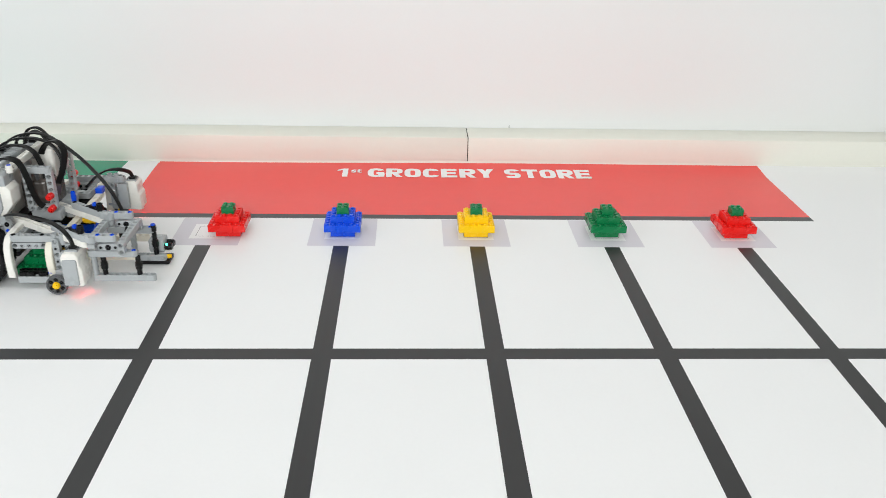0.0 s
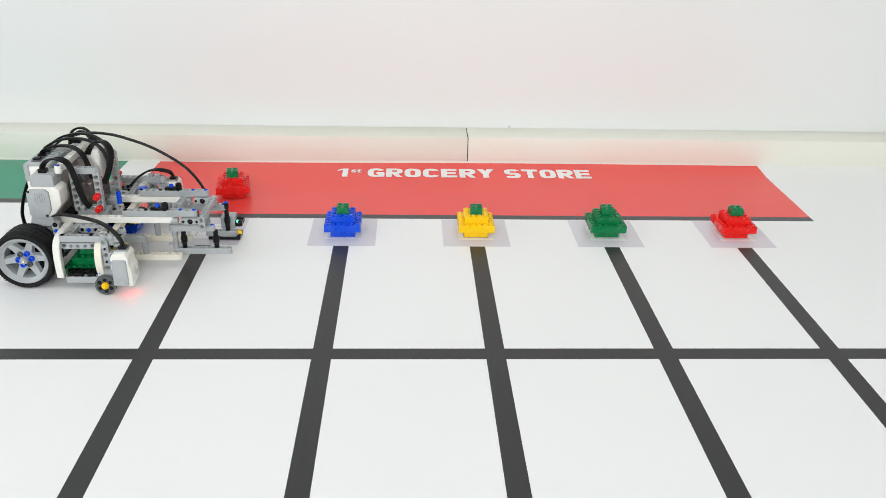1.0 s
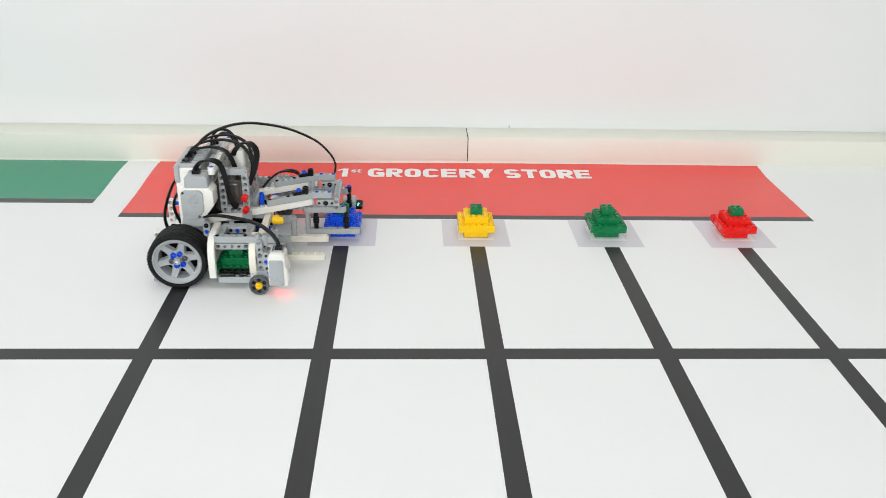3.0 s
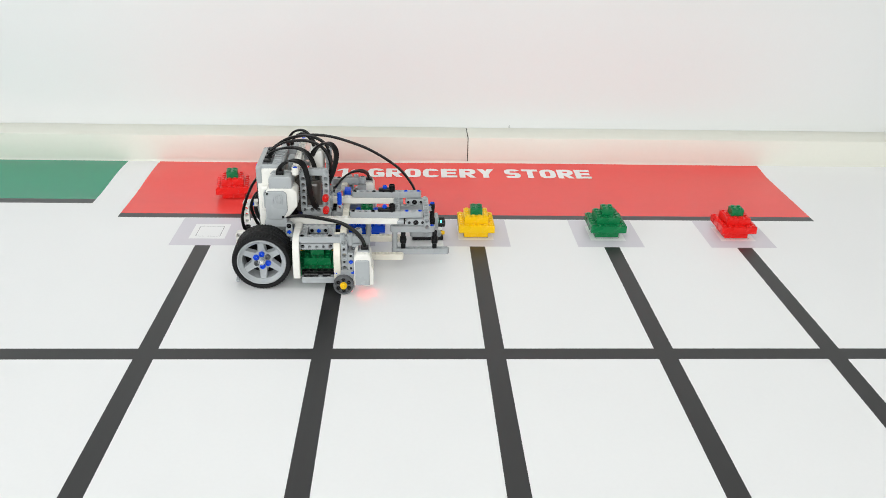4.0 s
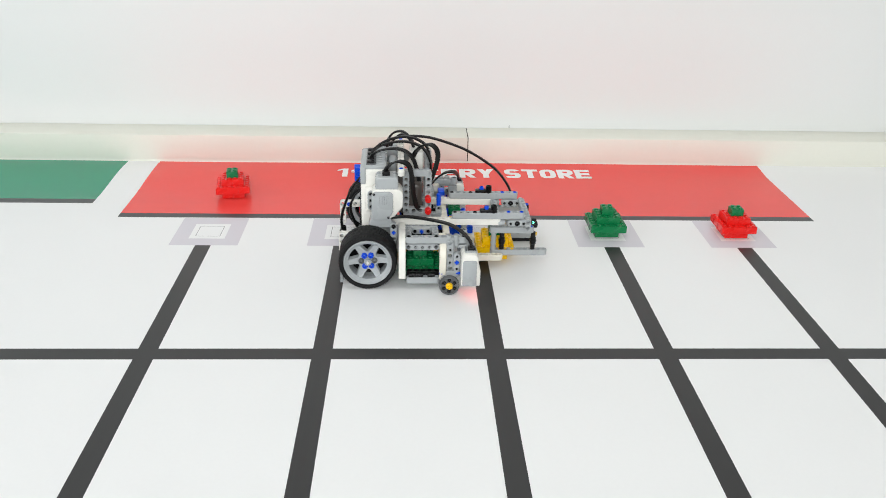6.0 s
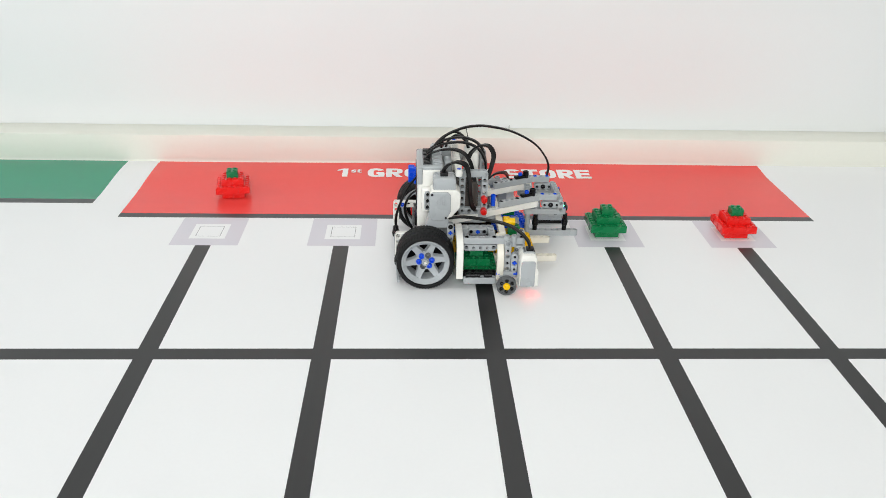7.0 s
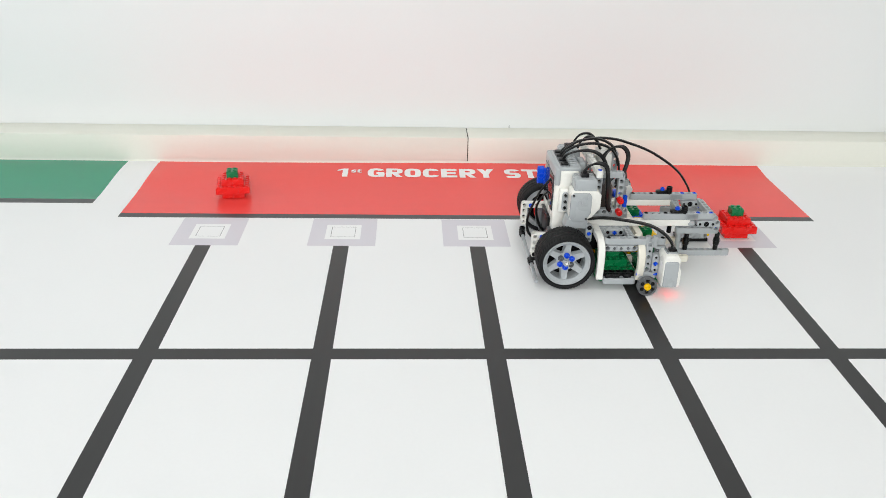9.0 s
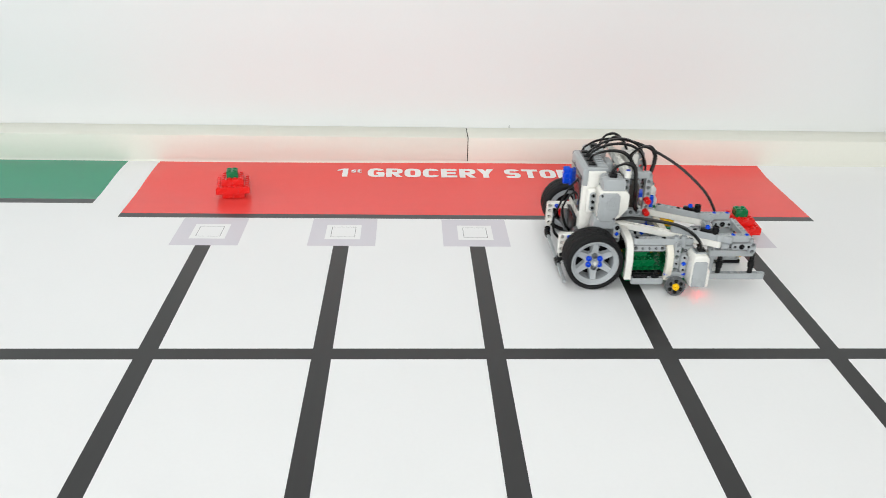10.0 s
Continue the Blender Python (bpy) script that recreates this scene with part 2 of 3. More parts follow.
def build_mat():
    xs = {-1.05, 1.05, RX0, RX1, -0.5455}
    for k in range(-3, 4):
        for d in (LW / 2, G / 2, 0.0236, 0.0157, 0.0162):
            xs |= {k * S - d, k * S + d}
    xs |= {-1.0 + 0.05 * i for i in range(41)}
    ys = {-0.83, -0.26, 0.0, -0.2704, -0.2501, RY0, RY0 + BAND, 0.1405, 0.1565, 0.3125}
    for d in (G / 2, 0.0236, 0.0157, 0.0162):
        ys |= {G / 2 - d, G / 2 + d}
    ys |= {0.165 + 0.1475 * i / 16 for i in range(17)} | {-0.8 + 0.05 * i for i in range(20)}
    def tidy(v):
        out = []
        for a in sorted(v):
            if not out or a - out[-1] > 1e-5:
                out.append(a)
        return out
    xs, ys = tidy(xs), tidy(ys)
    bm = bmesh.new()
    top = [[bm.verts.new((x, y, curl(x, y))) for x in xs] for y in ys]
    for j in range(len(ys) - 1):
        for i in range(len(xs) - 1):
            f = bm.faces.new((top[j][i], top[j][i + 1], top[j + 1][i + 1], top[j + 1][i]))
            f.material_index = region((xs[i] + xs[i + 1]) / 2, (ys[j] + ys[j + 1]) / 2)
    lip = [bm.verts.new((v.co.x, 0.3131, v.co.z + 0.0034)) for v in top[-1]]     # board-coloured strip along the back edge, turned up against the boards
    for i in range(len(xs) - 1):
        bm.faces.new((top[-1][i], top[-1][i + 1], lip[i + 1], lip[i])).material_index = 6
    r = bmesh.ops.extrude_face_region(bm, geom=bm.faces[:])
    bmesh.ops.translate(bm, verts=[v for v in r["geom"] if isinstance(v, bmesh.types.BMVert)], vec=(0, 0, -0.0008))
    me = mesh_of(bm, [M_WHITE, M_BLACK, M_BAND, M_SQUARE, M_RED, M_GREEN, BOARD], False, "mat")
    me.shade_smooth()
    me.set_sharp_from_angle(angle=radians(40))
    return tagged(put("game_mat", me), "glossy white printed vinyl mat with black grid lines and red and green zones", "mat", kind="structure")


game_mat = build_mat()


def lettering(text, x0, x1, y0, y1, bold, heavy):
    """Flat white print fitted into a rectangle of the mat, lying on its surface."""
    cu = bpy.data.curves.new("text", "FONT")
    cu.body, cu.size, cu.offset, cu.resolution_u, cu.space_character = text, 1.0, bold, 4, 1.14
    tmp = bpy.data.objects.new("text", cu)
    scene.collection.objects.link(tmp)
    bpy.context.view_layer.update()
    me = bpy.data.meshes.new_from_object(tmp.evaluated_get(bpy.context.evaluated_depsgraph_get()))
    bpy.data.objects.remove(tmp)
    bm = bmesh.new()
    bm.from_mesh(me)
    bmesh.ops.triangulate(bm, faces=bm.faces[:])
    ax, bx = min(v.co.x for v in bm.verts), max(v.co.x for v in bm.verts)
    ay, by = min(v.co.y for v in bm.verts), max(v.co.y for v in bm.verts)
    for v in bm.verts:
        x = x0 + (v.co.x - ax) / (bx - ax) * (x1 - x0)
        y = y0 + (v.co.y - ay) / (by - ay) * (y1 - y0)
        v.co = (x, y, curl(x, y) + 0.00025)
    base = bm.verts[:], bm.faces[:]
    for i, dx in enumerate((-heavy, heavy)):
        r = bmesh.ops.duplicate(bm, geom=[*base[0], *base[1]])
        bmesh.ops.translate(bm, verts=[v for v in r["geom"] if isinstance(v, bmesh.types.BMVert)], vec=(dx, 0, 0.00012 * (i + 1)))
    return part("lettering", bm, M_WHITE, game_mat, "white printed block capitals", smooth=False)


one = bmesh.new()
for outline in (((-0.1960, 0.2510), (-0.1875, 0.2510), (-0.1875, 0.2850), (-0.1950, 0.2850), (-0.1960, 0.2800)), ((-0.2045, 0.2740), (-0.1961, 0.2785), (-0.1951, 0.2850), (-0.2045, 0.2795))):
    one.faces.new([one.verts.new((x, y, curl(x, y) + 0.0006)) for x, y in outline])
part("numeral", one, M_WHITE, game_mat, "white printed numeral", smooth=False)
lettering("st", -0.1820, -0.1660, 0.2690, 0.2835, 0.012, 0.0006)


def bowl(cx, cy, rx, ry, a0, a1, n=28, e=0.62):
    """A squarish arc from angle a0 to a1 (degrees)."""
    out = []
    for i in range(n + 1):
        a = radians(a0 + (a1 - a0) * i / n)
        c, d = math.cos(a), math.sin(a)
        out.append((cx + rx * math.copysign(abs(c) ** e, c), cy + ry * math.copysign(abs(d) ** e, d)))
    return out


GW, HX, HY = 0.79, 0.140, 0.112     # width of a capital, half a stem, half a bar, for a height of one
RING = (GW / 2, 0.5, GW / 2 - HX, 0.5 - HY)
STEM = [(HX, 0), (HX, 1)]


def bar_of(x0, x1, y):
    return [(x0, y), (x1, y)]


HALF = (0.5 - HY) / 2
GLYPHS = {
    "O": [bowl(*RING, 0, 360, 56)],
    "C": [bowl(*RING, 28, 332, 48)],
    "G": [bowl(*RING, 28, 335, 48), [(GW - HX * 0.9, 0.02), (GW - HX * 0.9, 0.5)], bar_of(GW * 0.52, GW - 0.02, 0.44)],
    "E": [STEM, bar_of(HX, GW - 0.03, 1 - HY), bar_of(HX, GW - 0.08, 0.5), bar_of(HX, GW - 0.03, HY)],
    "T": [bar_of(0, GW, 1 - HY), [(GW / 2, 0), (GW / 2, 1 - HY)]],
    "R": [STEM, bar_of(HX, GW / 2, 1 - HY) + bowl(GW / 2, 0.69, GW / 2 - HX, 0.31 - HY, 90, -90, 20) + bar_of(GW / 2, HX, 0.38 + HY), [(GW * 0.48, 0.44), (GW - HX, 0)]],
    "Y": [[(HX, 1), (GW / 2, 0.42)], [(GW - HX, 1), (GW / 2, 0.42)], [(GW / 2, 0), (GW / 2, 0.5)]],
    "S": [bowl(GW / 2, 0.5 + HALF, GW / 2 - HX, HALF, 22, 270, 30) + bowl(GW / 2, 0.5 - HALF, GW / 2 - HX, HALF, 90, -158, 30)],
}


def block_capitals(text, x0, x1, y0, y1, gap=0.085):
    """Heavy printed capitals between x0 and x1, laid on the sheet's surface."""
    bm = bmesh.new()
    sx = (x1 - x0) / (len(text) * GW + (len(text) - 1) * gap)
    for k, letter in enumerate(text):
        for layer, line in enumerate(GLYPHS[letter]):
            pts, rows = [], []
            for p, q in zip(line, line[1:]):
                n = max(1, int(math.hypot(q[0] - p[0], q[1] - p[1]) / 0.12))
                pts += [(p[0] + (q[0] - p[0]) * i / n, p[1] + (q[1] - p[1]) * i / n) for i in range(n)]
            pts.append(line[-1])
            pts = [p for i, p in enumerate(pts) if i == 0 or math.dist(p, pts[i - 1]) > 1e-4]
            loop = math.dist(line[0], line[-1]) < 1e-6
            for i, p in enumerate(pts):
                a, b = pts[max(i - 1, 0)], pts[min(i + 1, len(pts) - 1)]
                if loop and i in (0, len(pts) - 1):
                    a, b = pts[-2], pts[1]
                d = Vector((b[0] - a[0], b[1] - a[1])).normalized()
                off = (HX * 1.05, 0) if len(line) == 2 and abs(d.x) > 0.05 and abs(d.y) > 0.05 else (-d.y * HX, d.x * HY)
                row = []
                for sgn in (-1, 1):
                    x = x0 + (k * (GW + gap) + p[0] + sgn * off[0]) * sx
                    y = y0 + (p[1] + sgn * off[1]) * (y1 - y0)
                    row.append(bm.verts.new((x, y, curl(x, y) + 0.0003 + 0.00006 * layer)))
                rows.append(row)
            for a, b in zip(rows, rows[1:]):
                bm.faces.new((a[0], b[0], b[1], a[1]))
    for f in bm.faces:
        f.normal_update()
        if f.normal.z < 0:
            f.normal_flip()
    me = bpy.data.meshes.new("lettering")
    bm.to_mesh(me)
    bm.free()
    me.materials.append(M_WHITE)
    return put("lettering", me, game_mat, None, "white printed block capitals")


block_capitals("GROCERY", -0.1560, 0.0460, 0.2520, 0.2872)
block_capitals("STORE", 0.0630, 0.2030, 0.2520, 0.2872)


# ---- brick-built foods ----
brick_meshes = {}


def brick_mesh(nx, ny, mat):
    key = (nx, ny, mat.name)
    if key not in brick_meshes:
        g = 0.00005
        bm = box(g, nx * P - g, g, ny * P - g, 0.00002, 0.00958, 0.00018, 1)
        for i in range(nx):
            for j in range(ny):
                disc_solid(bm, [(0.0024, 0.0095), (0.0024, 0.0110), (0.00225, 0.0113)], 14, Matrix.Translation(((i + 0.5) * P, (j + 0.5) * P, 0)))
        brick_meshes[key] = mesh_of(bm, mat, True, "brick")
    return brick_meshes[key]


def toy_food(color, m, label, mirrored=False):
    """Four stepped layers: 4 x 4, 6 x 6 and 4 x 4 studs, and a green 2 x 2 brick on top."""
    root = tagged(empty("toy_food", m), label, "toy food", "stepped brick foods")
    s = -1 if mirrored else 1
    rows = [(-2, -2, 0, 2, 4, color), (0, -2, 0, 2, 4, color)]
    for r, y in enumerate((-3, -1, 1)):
        long_first = (r % 2 == 0) != mirrored
        rows += [(-3, y, 1, 4, 2, color), (1, y, 1, 2, 2, color)] if long_first else [(-3, y, 1, 2, 2, color), (-1, y, 1, 4, 2, color)]
    rows += [(-2, -2, 2, 2, 4, color), (0, -2, 2, 2, 4, color), (-1, -1, 3, 2, 2, GREEN)]
    for x, y, z, nx, ny, mat in rows:
        ob = put("brick", brick_mesh(nx, ny, mat), root, Matrix.Translation((x * P, y * P, z * 0.0096)))
        if z == 3 and color != GREEN:
            ob["label"] = "green two by two top brick"
    return root


FOOD_Y = 0.0440
red_food = toy_food(RED, pose(-0.3295, 0.0427, 0.0004), "red stepped toy brick food with a green top")
blue_food = toy_food(BLUE, pose(-0.1782, FOOD_Y, 0.0004), "blue stepped toy brick food with a green top", True)
yellow_food = toy_food(YELLOW, pose(0.0002, FOOD_Y + 0.001, 0.0004), "yellow stepped toy brick food with a green top")
green_food = toy_food(GREEN, pose(0.1781, FOOD_Y + 0.0025, 0.0004), "all green stepped toy brick food")
last_food = toy_food(RED, pose(0.3556, FOOD_Y + 0.002, 0.0004), "red stepped toy brick food at the mat's last station")
stored_green = toy_food(GREEN, pose(0, 0, 0.0004), "green stepped toy brick food held inside the robot")
stored_yellow = toy_food(YELLOW, pose(0, 0, 0.0004), "yellow stepped toy brick food held inside the robot")
stored_blue = toy_food(BLUE, pose(0, 0, 0.0004), "blue stepped toy brick food held inside the robot")


# ---- the robot: x forward from the wheel axle, y away from the centre line, z up from the mat ----
ROBOT_Y = -0.019
robot = tagged(empty("toy_robot", pose(-0.59, ROBOT_Y, 0)), "grey and white brick-built wheeled robot with a swinging gripper arm", "robot")


def mm(*v):
    return tuple(a / 1000 for a in v)


def bar(n, at, along, hole, mat=None, parent=None, label=""):
    return beam(parent or robot, n, mm(*at), along, hole, mat or GREY, label=label)


def peg(at, axis, mat, length=8, r=2.4, parent=None, cross=False):
    return pin(parent or robot, mm(*at), axis, mat, length / 1000, r / 1000, cross=cross)


def block(name, x0, x1, y0, y1, z0, z1, mat, parent=None, bevel=1.0, label="", seg=3):
    return part(name, box(*mm(x0, x1, y0, y1, z0, z1), bevel / 1000, seg), mat, parent or robot, label)


def prism(outline, y0, y1, bevel=0.0006, seg=2):
    """An outline in x and z (millimetres), from y0 to y1."""
    bm = bmesh.new()
    a = [bm.verts.new(mm(x, y0, z)) for x, z in outline]
    b = [bm.verts.new(mm(x, y1, z)) for x, z in outline]
    bm.faces.new(a), bm.faces.new(b[::-1])
    for i in range(len(a)):
        j = (i + 1) % len(a)
        bm.faces.new((a[i], b[i], b[j], a[j]))
    bmesh.ops.recalc_face_normals(bm, faces=bm.faces[:])
    bmesh.ops.bevel(bm, geom=bm.edges[:], offset=bevel, segments=seg, profile=0.5, affect="EDGES")
    return bm


# wheels
TYRE_R, ROLL_R, WHEEL_Y = 0.0344, 0.0338, 84    # outer radius, rolling radius, half track
TO_Y = Matrix.Rotation(radians(90), 4, "X")     # turns a solid's axis from z to -y


def tyre_bm():
    bm, n = bmesh.new(), 120
    prof = [(28.3, -16.4), (29.2, -17.6), (31.4, -18.0), (33.2, -17.6), (34.0, -16.6), (34.2, -12), (34.2, -8.4), (33.3, -8.0), (33.3, -7.0), (34.3, -6.6), (34.4, -1.0), (33.4, -0.6), (33.4, 0.6), (34.4, 1.0),
            (34.3, 6.6), (33.3, 7.0), (33.3, 8.0), (34.2, 8.4), (34.2, 12), (34.0, 16.6), (33.2, 17.6), (31.4, 18.0), (29.2, 17.6), (28.3, 16.4)]
    loops = []
    for r, z in prof:
        row = []
        for i in range(n):
            cut = 0.9 if abs(z) > 11 and r > 33 and i % 2 == 0 else (0.5 if abs(z) < 7 and r > 34 and i % 4 == 0 else 0.0)
            a = 2 * math.pi * (i + 0.16 * z) / n
            row.append(bm.verts.new(mm((r - cut) * math.cos(a), (r - cut) * math.sin(a), z)))
        loops.append(row)
    for a, b in zip(loops, loops[1:] + loops[:1]):
        for i in range(n):
            bm.faces.new((a[i], a[(i + 1) % n], b[(i + 1) % n], b[i]))
    bmesh.ops.transform(bm, matrix=TO_Y, verts=bm.verts[:])
    return bm


def rim_bm():
    bm = bmesh.new()
    ring_solid(bm, [mm(r, z) for r, z in ((28.4, -16), (28.4, 16.2), (27.8, 17.0), (26.8, 17.0), (25.8, 15.6), (22.6, 13.0), (22.2, 6), (22.2, -16))], 64)
    bmesh.ops.transform(bm, matrix=TO_Y, verts=bm.verts[:])
    return bm


def spoke_bm():
    bm, vs = bmesh.new(), []
    for r, w, z0, z1 in ((8.0, 6.2, 3.5, 9.3), (16.0, 4.9, 5.0, 10.6), (23.4, 4.2, 7.0, 13.2)):
        vs.append([bm.verts.new(mm(r, s * w, z)) for s, z in ((-1, z0), (1, z0), (0.75, z1), (0.3, z1 - 0.5), (-0.3, z1 - 0.5), (-0.75, z1))])
    for p, q in zip(vs, vs[1:]):
        for i in range(6):
            bm.faces.new((p[i], p[(i + 1) % 6], q[(i + 1) % 6], q[i]))
    bm.faces.new(vs[0][::-1]), bm.faces.new(vs[-1])
    bmesh.ops.transform(bm, matrix=TO_Y, verts=bm.verts[:])
    return bm


rim_mesh, tyre_mesh = mesh_of(rim_bm(), GREY, True, "wheel"), mesh_of(tyre_bm(), RUBBER, True, "tyre")
spoke_mesh = mesh_of(spoke_bm(), GREY, True, "spoke")
hub_mesh = mesh_of(disc_solid(bmesh.new(), [mm(r, z) for r, z in ((11.5, 3.0), (11.8, 8.6), (11.0, 9.4), (6.0, 9.8))], 36, TO_Y), GREY, True, "hub")
hub_back = mesh_of(disc_solid(bmesh.new(), [mm(22.1, -6), mm(22.1, -4)], 32, TO_Y), BLACK, False, "hub_back")


def wheel(y, facing):
    w = put("wheel", rim_mesh, robot, pose(0, y / 1000, TYRE_R, 0, 0, facing), "light grey six-spoked wheel rim")
    put("tyre", tyre_mesh, w, None, "black ribbed rubber tyre")
    put("backing", hub_back, w)
    put("hub", hub_mesh, w)
    for k in range(6):
        put("spoke", spoke_mesh, w, Matrix.Rotation(radians(60 * k + 30), 4, "Y"))
    for k, mat in ((30, BLUE), (150, BLUE), (210, BLUE), (330, BLUE), (90, DGREY), (270, DGREY)):
        peg((7.6 * math.cos(radians(k)), -10.0, 7.6 * math.sin(radians(k))), "y", mat, 5, 3.1, w)
    peg((0, -12, 0), "y", GREY, 9, 3.9, w)
    peg((0, -15.0, 0), "y", WHITE, 4, 2.0, w, cross=True)
    return w


near_wheel, far_wheel = wheel(-WHEEL_Y, 0), wheel(WHEEL_Y, 180)


SPOT_X, SPOT_Y = 122.0, 113.0    # where the downward sensors light the mat


def side(s):
    """All that repeats on both flanks; s is -1 on the near flank and 1 on the far one."""
    y = lambda v: -s * v
    # bent white guards in front of the wheel and behind the sensor
    for x, top, bulge, reach in ((40.0, 60, 0, 30), (87.2, 57, 3, 8)):
        pts = [mm(x, y(-99), 15), mm(x, y(-100 - bulge), 30), mm(x, y(-99 - bulge), 46), mm(x, y(-95), 55), mm(x, y(-84), top), mm(x, y(-84 + reach), top + 1)]
        part("guard", strip(smooth_path(pts, 5), (1, 0, 0), 0.0078, 0.0080, 0.0008), WHITE if x < 60 else CREAM, robot, "white bent beam")
    bar(5, (48.5, y(-99), 12), "x", "z")
    bar(5, (48.5, y(-92), 16.5), "x", "z", BLACK)
    for x in (52, 60, 74):
        peg((x, y(-98.5), 17.6), "x", BLACK, 9, 2.6)
    bar(5, (47.5, y(-93), 52.5), "x", "y")
    for x in (55.5, 63.5, 71.5):
        peg((x, y(-96.2), 52.5), "y", GREY, 2, 2.9)
        # black centres put the shade of open holes into colour
        peg((x, y(-93), 52.5), "y", BLACK, 7.6, 1.6)
    bar(9, (47.5, y(-95), 62), "x", "z")
    for x, m in ((47.5, BLACK), (79.5, BLACK), (111.5, BLACK)):
        peg((x, y(-95), 62.6), "z", m, 7.6)
    # flat frame behind the long beam
    bar(5, (47.5, y(-50), 56.0), "x", "z")
    for x in (47.5, 79.5):
        bar(5, (x, y(-86), 56.0), (0, -s, 0), "z")
    # black block added under the frame to keep light out of the bay
    block("bay_shade", 45, 82, *sorted((y(-88), y(-40))), 44, 50.5, BLACK, None, 0.8)
    bar(3, (55.5, y(-56), 56.0), "x", "y")
    peg((63.5, y(-59.5), 56.0), "y", BLUE, 3, 2.4, cross=True)
    for x in (55.5, 71.5):
        peg((x, y(-59), 56.0), "y", BLACK, 3, 1.7)
    # connectors in front
    bar(5, (95.5, y(-99), 28), "z", "y")
    for z in (36, 52):
        peg((95.5, y(-102.8), z), "y", GREY, 2, 2.7)
        # black centre drawn as a shaded hole in the grey ring
        peg((95.5, y(-103), z), "y", BLACK, 2.2, 1.2)
    bar(3, (103.2, y(-103), 29.5), "z", "y")
    peg((103.2, y(-106.5), 37.5), "y", BLUE, 2.4, 2.5, cross=True)
    for z in (29.5, 45.5):
        peg((103.2, y(-106.4), z), "y", GREY, 2, 2.7)
        # likewise a black centre for the hole's shade
        peg((103.2, y(-106.7), z), "y", BLACK, 2.2, 1.2)
    for x in (94, 102.5):
        peg((x, y(-97), 62), "z", GREY, 14, 3.4)
    bar(3, (88, y(-101), 21.5), "x", "z")
    for x in (86, 106):
        peg((x, y(-103.6), 22.5), "x", BLUE, 6, 1.7)
    peg((111.5, y(-86), 66), "z", GREY, 9, 4.2)
    peg((111.5, y(-86), 70.5), "z", DGREY, 1.4, 2.0, cross=True)
    # small pulley caster with a yellow bush
    bm = bmesh.new()
    ring_solid(bm, [mm(r, z) for r, z in ((3.2, -3), (11.4, -3.4), (11.8, -2.4), (10.4, 0), (11.8, 2.4), (11.4, 3.4), (9.6, 3.2), (9.2, 1.6), (3.2, 1.6))], 40)
    bmesh.ops.transform(bm, matrix=TO_Y if s < 0 else TO_Y.inverted(), verts=bm.verts[:])
    caster = part("caster", bm, DGREY, robot, "dark grey pulley wheel with a yellow bush", pose(0.0945, y(-113.5) / 1000, 0.0119))
    # black pegs drawn as the pulley's dark, shaded holes
    for k in range(6):
        peg((7.0 * math.cos(math.radians(60 * k + 30)), s * 1.6, 7.0 * math.sin(math.radians(60 * k + 30))), "y", BLACK, 2.2, 2.1, caster)
    peg((0, s * 2.5, 0), "y", YELLOW, 6, 3.7, caster)
    peg((0, s * 5.6, 0), "y", YELLOW, 1.5, 2.4, caster, cross=True)
    # light sensor that looks down on the mat
    shell = [(107.5, 16), (107.5, 51), (110.5, 55.5), (123.5, 55.5), (127, 51.5), (127, 40), (129.5, 36), (129.5, 16)]
    sensor = part("sensor", prism(shell, *sorted((y(-124.5), y(-99))), 0.0016, 3), WHITE, robot, "white and grey downward light sensor")
    fy = sorted((y(-126.6), y(-123)))
    part("faceplate", prism([(108.8, 17), (108.8, 47), (110.2, 48.5), (123.6, 48.5), (125, 47), (125, 17)], *fy, 0.0010, 3), GREY, sensor, "grey faceplate")
    block("socket", 111.5, 125, min(y(-118), y(-104)), max(y(-118), y(-104)), 54.5, 57, GREY, sensor, 0.6)
    for xx in (112.9, 123.7):
        block("clip", xx - 0.8, xx + 0.8, min(y(-117), y(-105)), max(y(-117), y(-105)), 56.8, 58.2, DGREY, sensor, 0.3, seg=1)
    block("plug", 115, 123.5, min(y(-115), y(-107)), max(y(-115), y(-107)), 56.5, 60, BLACK, sensor, 0.6)
    # tube added round the red light to narrow its spot on the mat
    part("spot_tube", ring_solid(bmesh.new(), [mm(r, z) for r, z in ((4.2, 12.4), (5.6, 12.4), (5.6, 17), (4.2, 17))], 20, Matrix.Translation(mm(SPOT_X, y(-SPOT_Y), 0))), WHITE, sensor)
    lamp_bm = disc_solid(bmesh.new(), [mm(3.4, 15.4), mm(3.4, 16.0)], 16, Matrix.Translation(mm(SPOT_X, y(-SPOT_Y), 0)))
    part("sensor_light", lamp_bm, GLOW_RED, sensor, "glowing red light")
    mount = block("sensor_mount", 104, 116, *sorted((y(-98.6), y(-91))), 20, 56, GREY, None, 0.8)
    for z in (27, 35, 43, 51):
        peg((106.0, y(-98.4), z), "y", DGREY, 1.6, 1.9, mount)
    # drive motor between wheel and middle
    ys = sorted((y(-60), y(-24)))
    motor = block("drive_motor", -14, 32, ys[0], ys[1], 20, 50, DGREY, None, 3, "grey and white drive motor")
    block("cover", 8, 33.5, ys[0] - 0.6, ys[1] + 0.6, 26, 52, GREY, motor, 3)
    peg((0, y(-62), 34.4), "y", DGREY, 12, 3.0)


side(-1)
side(1)


